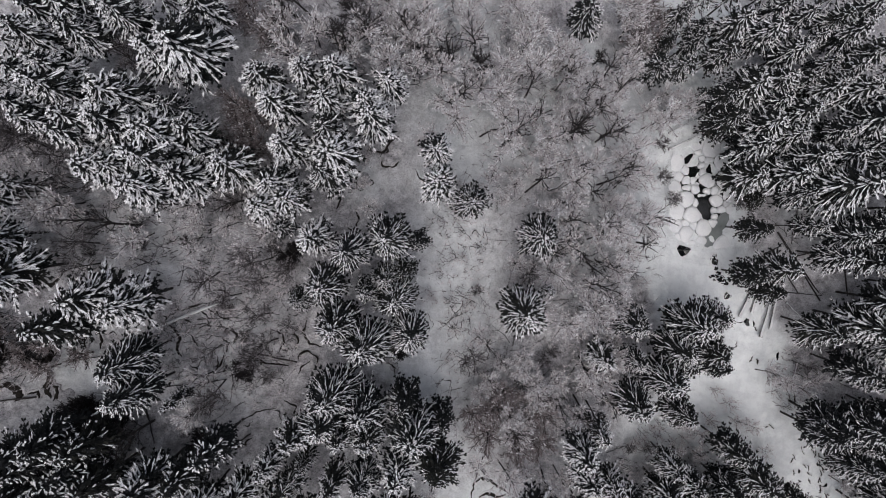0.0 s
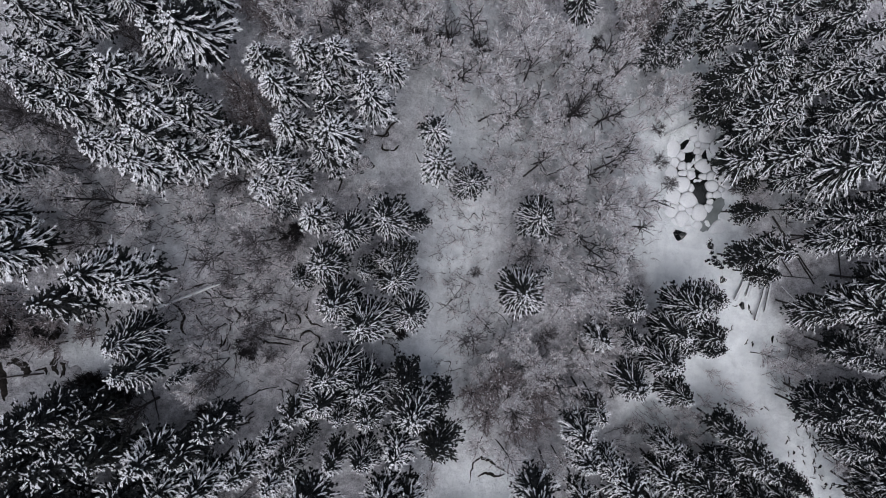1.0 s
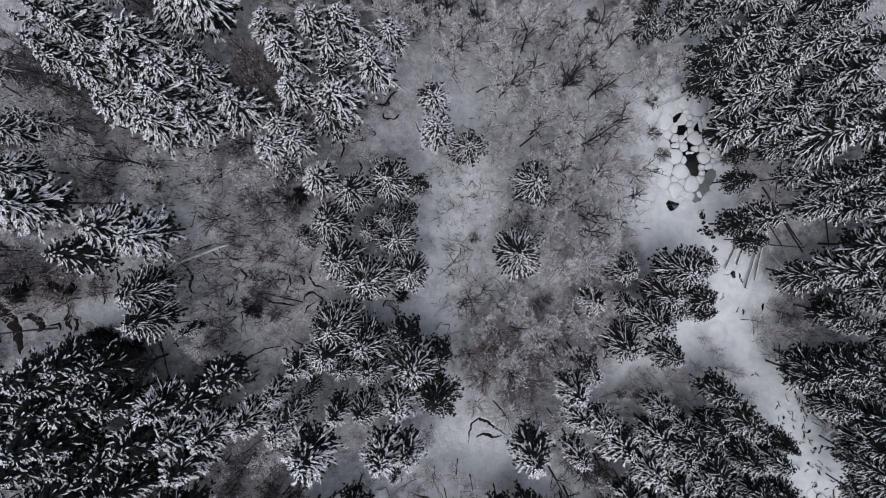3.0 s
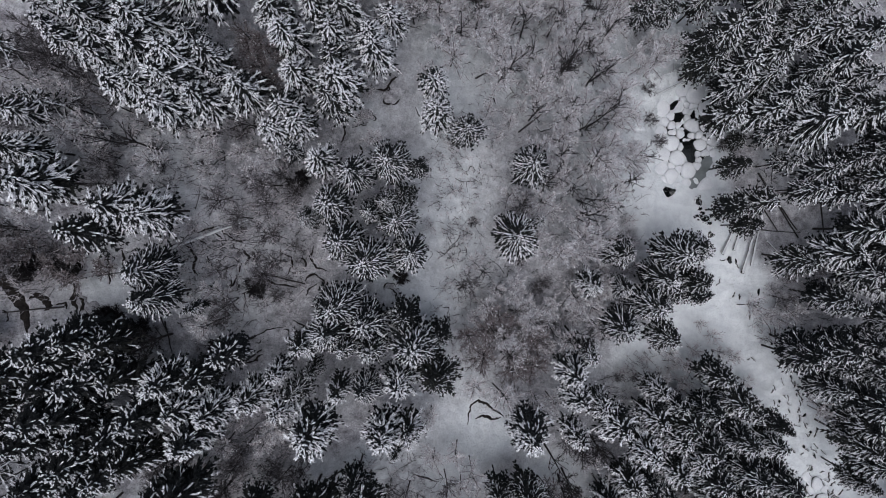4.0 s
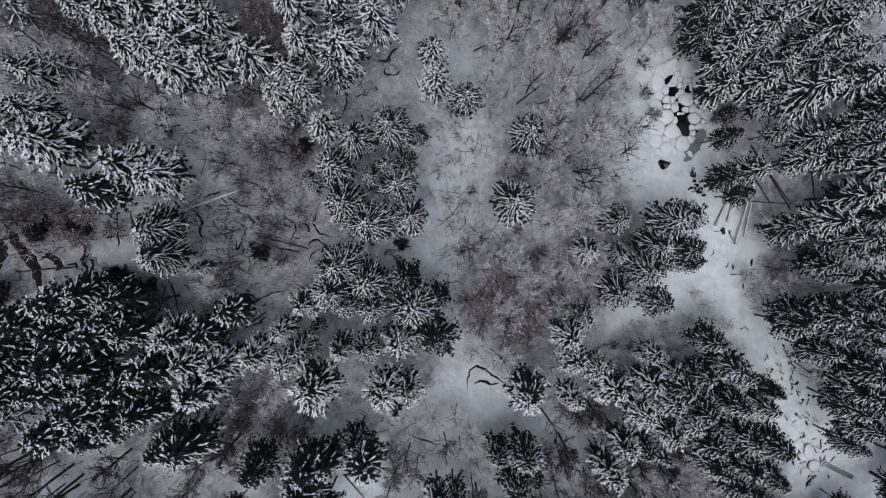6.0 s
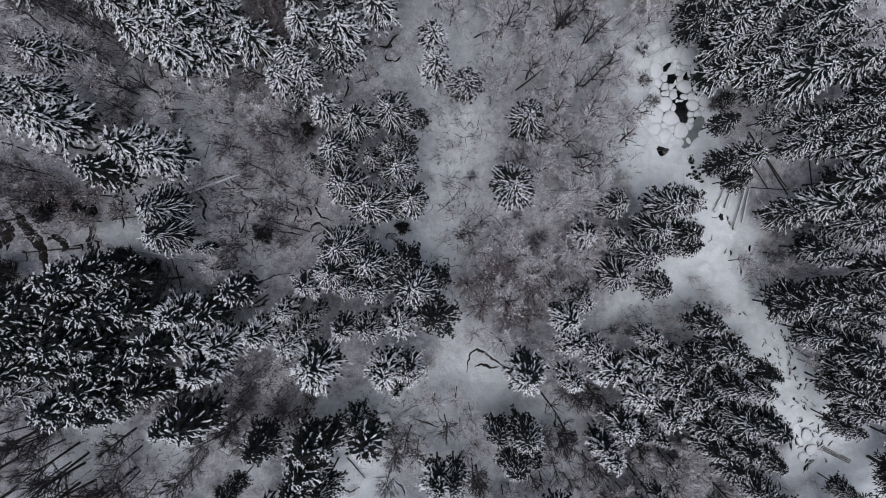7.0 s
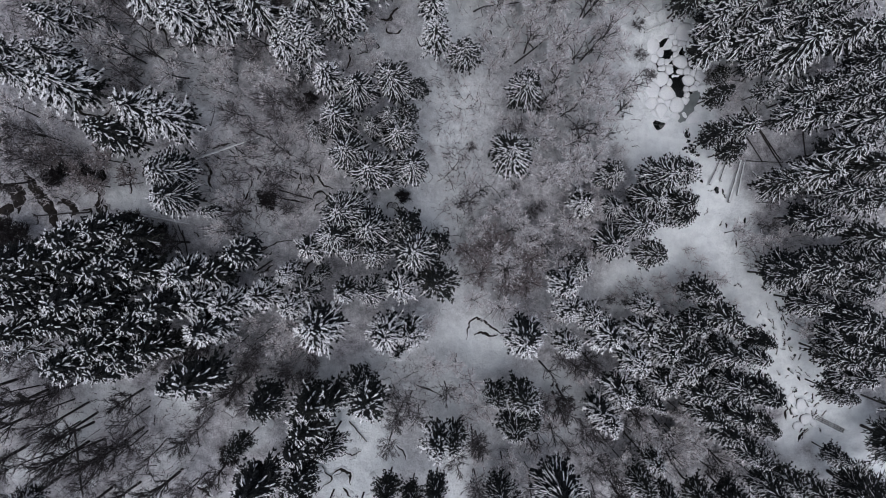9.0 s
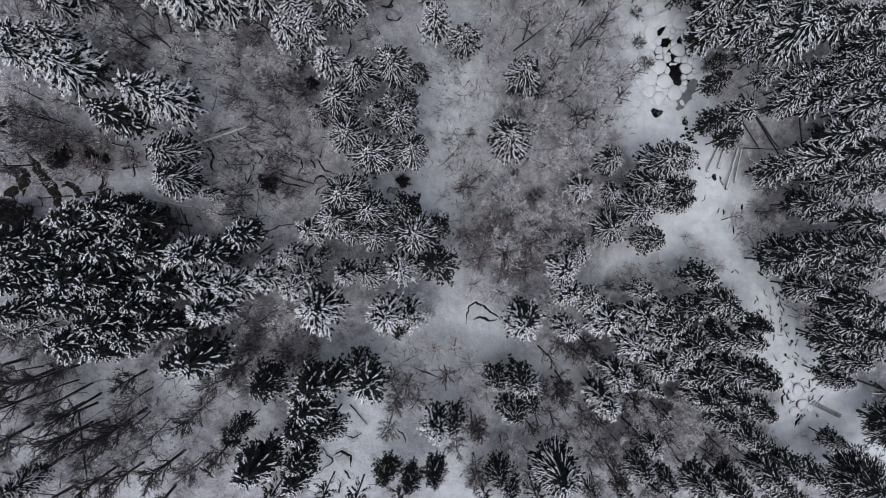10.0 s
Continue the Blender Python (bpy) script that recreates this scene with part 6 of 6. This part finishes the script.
for number, (x, y, r) in enumerate(CUSHIONS):
    ph = rnd.uniform(0, 6.3)
    mound = boulder(x, y, 470 + number, [r * (1 + 0.14 * math.sin(2 * math.pi * k / 10 + ph) + 0.08 * math.sin(6 * math.pi * k / 20 + 2 * ph)) for k in range(20)], 0.55, "flat stone beside the brook under a cushion of snow")
    mound.location.z = ground_z(x, y) - 0.25


# ---- small dark openings in the snow over the water; those downstream paint shaded dents ----
def opening(x, y, rx, ry, turn, seed):
    rnd = random.Random(seed)
    root = new("water_opening")
    zc = ground_z(x, y)
    rim = blob(0, 0, rx, ry, 0, seed, 22, 0.28)
    n = len(rim)
    root.matrix_basis = pose(x, y, zc, 0, 0, math.degrees(turn))
    c, s = math.cos(turn), math.sin(turn)

    def gz(u, w):
        return ground_z(x + u * c - w * s, y + u * s + w * c) - zc
    link("dark_water", [(u, w, gz(u, w) + 0.05) for u, w in rim] + [(0, 0, gz(0, 0) + 0.05)], [(k, (k + 1) % n, n) for k in range(n)], WATER, root)
    v, f = [], []
    for q, z in ((0.97, 0.04), (1.02, 0.10), (1.08, 0.11), (1.16, 0.04), (1.25, -0.1)):
        for u, w in rim:
            v.append((u * q, w * q, gz(u * q, w * q) + z))
    for r_ in range(4):
        for k in range(n):
            a, b = r_ * n + k, r_ * n + (k + 1) % n
            f.append((a, b, b + n, a + n))
    litter_shaded(link("snow_lip", v, f, SNOW_CLEAN if x > 20 else SNOW_GROUND, root, smooth=True), 1.0)
    return tagged(root, "small dark mark in the brook's snow, for open water and shaded dents", "hole", "holes over the brook")


HOLES_A = (
    (33.6, -3.8, 1.01, 0.67, -20),
    (37.9, -5.2, 0.59, 0.76, 20),
    (38.6, -7.8, 1.1, 0.51, -10),
    (39.8, -10.2, 0.34, 0.59, 10),
    (37.9, -5.3, 0.35, 0.79, 10),
    (38.2, -7.3, 0.79, 0.44, 20),
    (41.9, -13.9, 0.44, 0.18, 0),
    (40.4, -12.5, 0.26, 0.26, 0),
    (37.8, -5.0, 0.68, 0.34, 80),
    (38.2, -6.3, 0.43, 0.26, 60),
    (38.9, -7.7, 1.02, 0.43, 160),
    (39.5, -8.3, 0.43, 0.51, 90),
    (40.0, -10.3, 0.43, 0.34, 20),
    (40.2, -11.8, 0.26, 0.26, 0),
    (42.7, -13.9, 0.51, 0.34, 100),
    (43.6, -14.1, 0.34, 0.17, 90),
    (47.1, -18.7, 0.24, 0.51, 0),
    (47.1, -20.4, 0.18, 0.31, 0),
    (45.8, -28.8, 0.24, 0.15, 0),
)
# these small dark marks paint the shade in dents and footprints
HOLES_B = (
    (52.1, -31.5, 0.18, 0.41, 20),
    (52.9, -34.0, 0.18, 0.31, 30),
    (50.4, -35.0, 0.18, 0.36, -30),
    (54.4, -37.2, 0.24, 0.41, -20),
    (55.3, -39.8, 0.24, 0.15, 0),
    (54.3, -42.0, 0.18, 0.36, 30),
    (56.0, -43.3, 0.24, 0.46, 20),
    (55.5, -45.5, 0.24, 0.41, -30),
    (56.8, -47.0, 0.42, 0.2, -20),
    (57.9, -49.4, 0.24, 0.15, 0),
    (57.1, -49.8, 0.18, 0.36, -20),
    (56.5, -51.6, 0.18, 0.46, -20),
    (55.6, -50.7, 0.18, 0.15, 0),
    (55.1, -48.6, 0.31, 0.97, 10),
    (59.6, -43.0, 0.25, 0.21, 0),
    (66.2, -56.6, 0.19, 0.21, 0),
    (56.5, -52.7, 0.31, 0.75, -30),
)
HOLES = (*HOLES_A, *HOLES_B)

for i, (x, y, rx, ry, turn) in enumerate(HOLES):
    opening(x, y, rx, ry, math.radians(turn), 500 + i)


# ---- a sheet of grey ice beside the boulders ----
def ice_sheet(x, y, rx, ry, turn):
    rim = blob(0, 0, rx, ry, 0, 601, 30, 0.2)
    root = new("ice_sheet")
    root.matrix_basis = pose(x, y, 0, 0, 0, turn)
    m, n = root.matrix_basis.copy(), len(rim)

    def top(u, w, up):
        p = m @ Vector((u, w, 0))
        return (u, w, WATER_Z - 0.012 * (p.y + 3.6) + 0.32 + up)
    v = [top(u, w, -0.1) for u, w in rim] + [top(u * 0.97, w * 0.97, 0.10) for u, w in rim] + [top(0, 0, 0.12)]
    f = [(k, (k + 1) % n, n + (k + 1) % n, n + k) for k in range(n)] + [(n + k, n + (k + 1) % n, 2 * n) for k in range(n)]
    link("ice", v, f, ICE, root)
    return tagged(root, "sheet of wet grey ice on the brook", "ice")


ice_sheet(38.6, -1.0, 1.15, 3.5, -29)


# ---- a narrow plank footbridge over the brook ----
def footbridge(xa, ya, xb, yb):
    root = new("footbridge")
    a, b = Vector((xa, ya, 0)), Vector((xb, yb, 0))
    length, an = (b - a).length, math.degrees(math.atan2(yb - ya, xb - xa))
    z = max(ground_z(xa, ya), ground_z(xb, yb)) + 0.10
    root.matrix_basis = pose(xa, ya, z, 0, 0, an)

    def bar(name, x0, x1, y0, y1, z0, z1, mat):
        bm = bmesh.new()
        bmesh.ops.create_cube(bm, size=1.0)
        bmesh.ops.scale(bm, vec=(x1 - x0, y1 - y0, z1 - z0), verts=bm.verts)
        bmesh.ops.translate(bm, vec=((x0 + x1) / 2, (y0 + y1) / 2, (z0 + z1) / 2), verts=bm.verts)
        me = bpy.data.meshes.new(name)
        bm.to_mesh(me)
        bm.free()
        me.materials.append(mat)
        ob = new(name, me)
        ob.parent = root
    for y in (-0.28, 0.0, 0.28):
        bar("beam", 0, length, y - 0.045, y + 0.045, -0.12, 0.12, RAIL)
    n = int(length / 0.5)
    for i in range(n):
        x = (i + 0.5) * length / n
        bar("plank", x - 0.035, x + 0.035, -0.31, 0.31, 0.13, 0.17, RAIL if i % 3 else PLANK)
    return tagged(root, "narrow weathered plank footbridge over the snowy brook", "footbridge")


footbridge(58.9, -49.7, 63.1, -51.8)
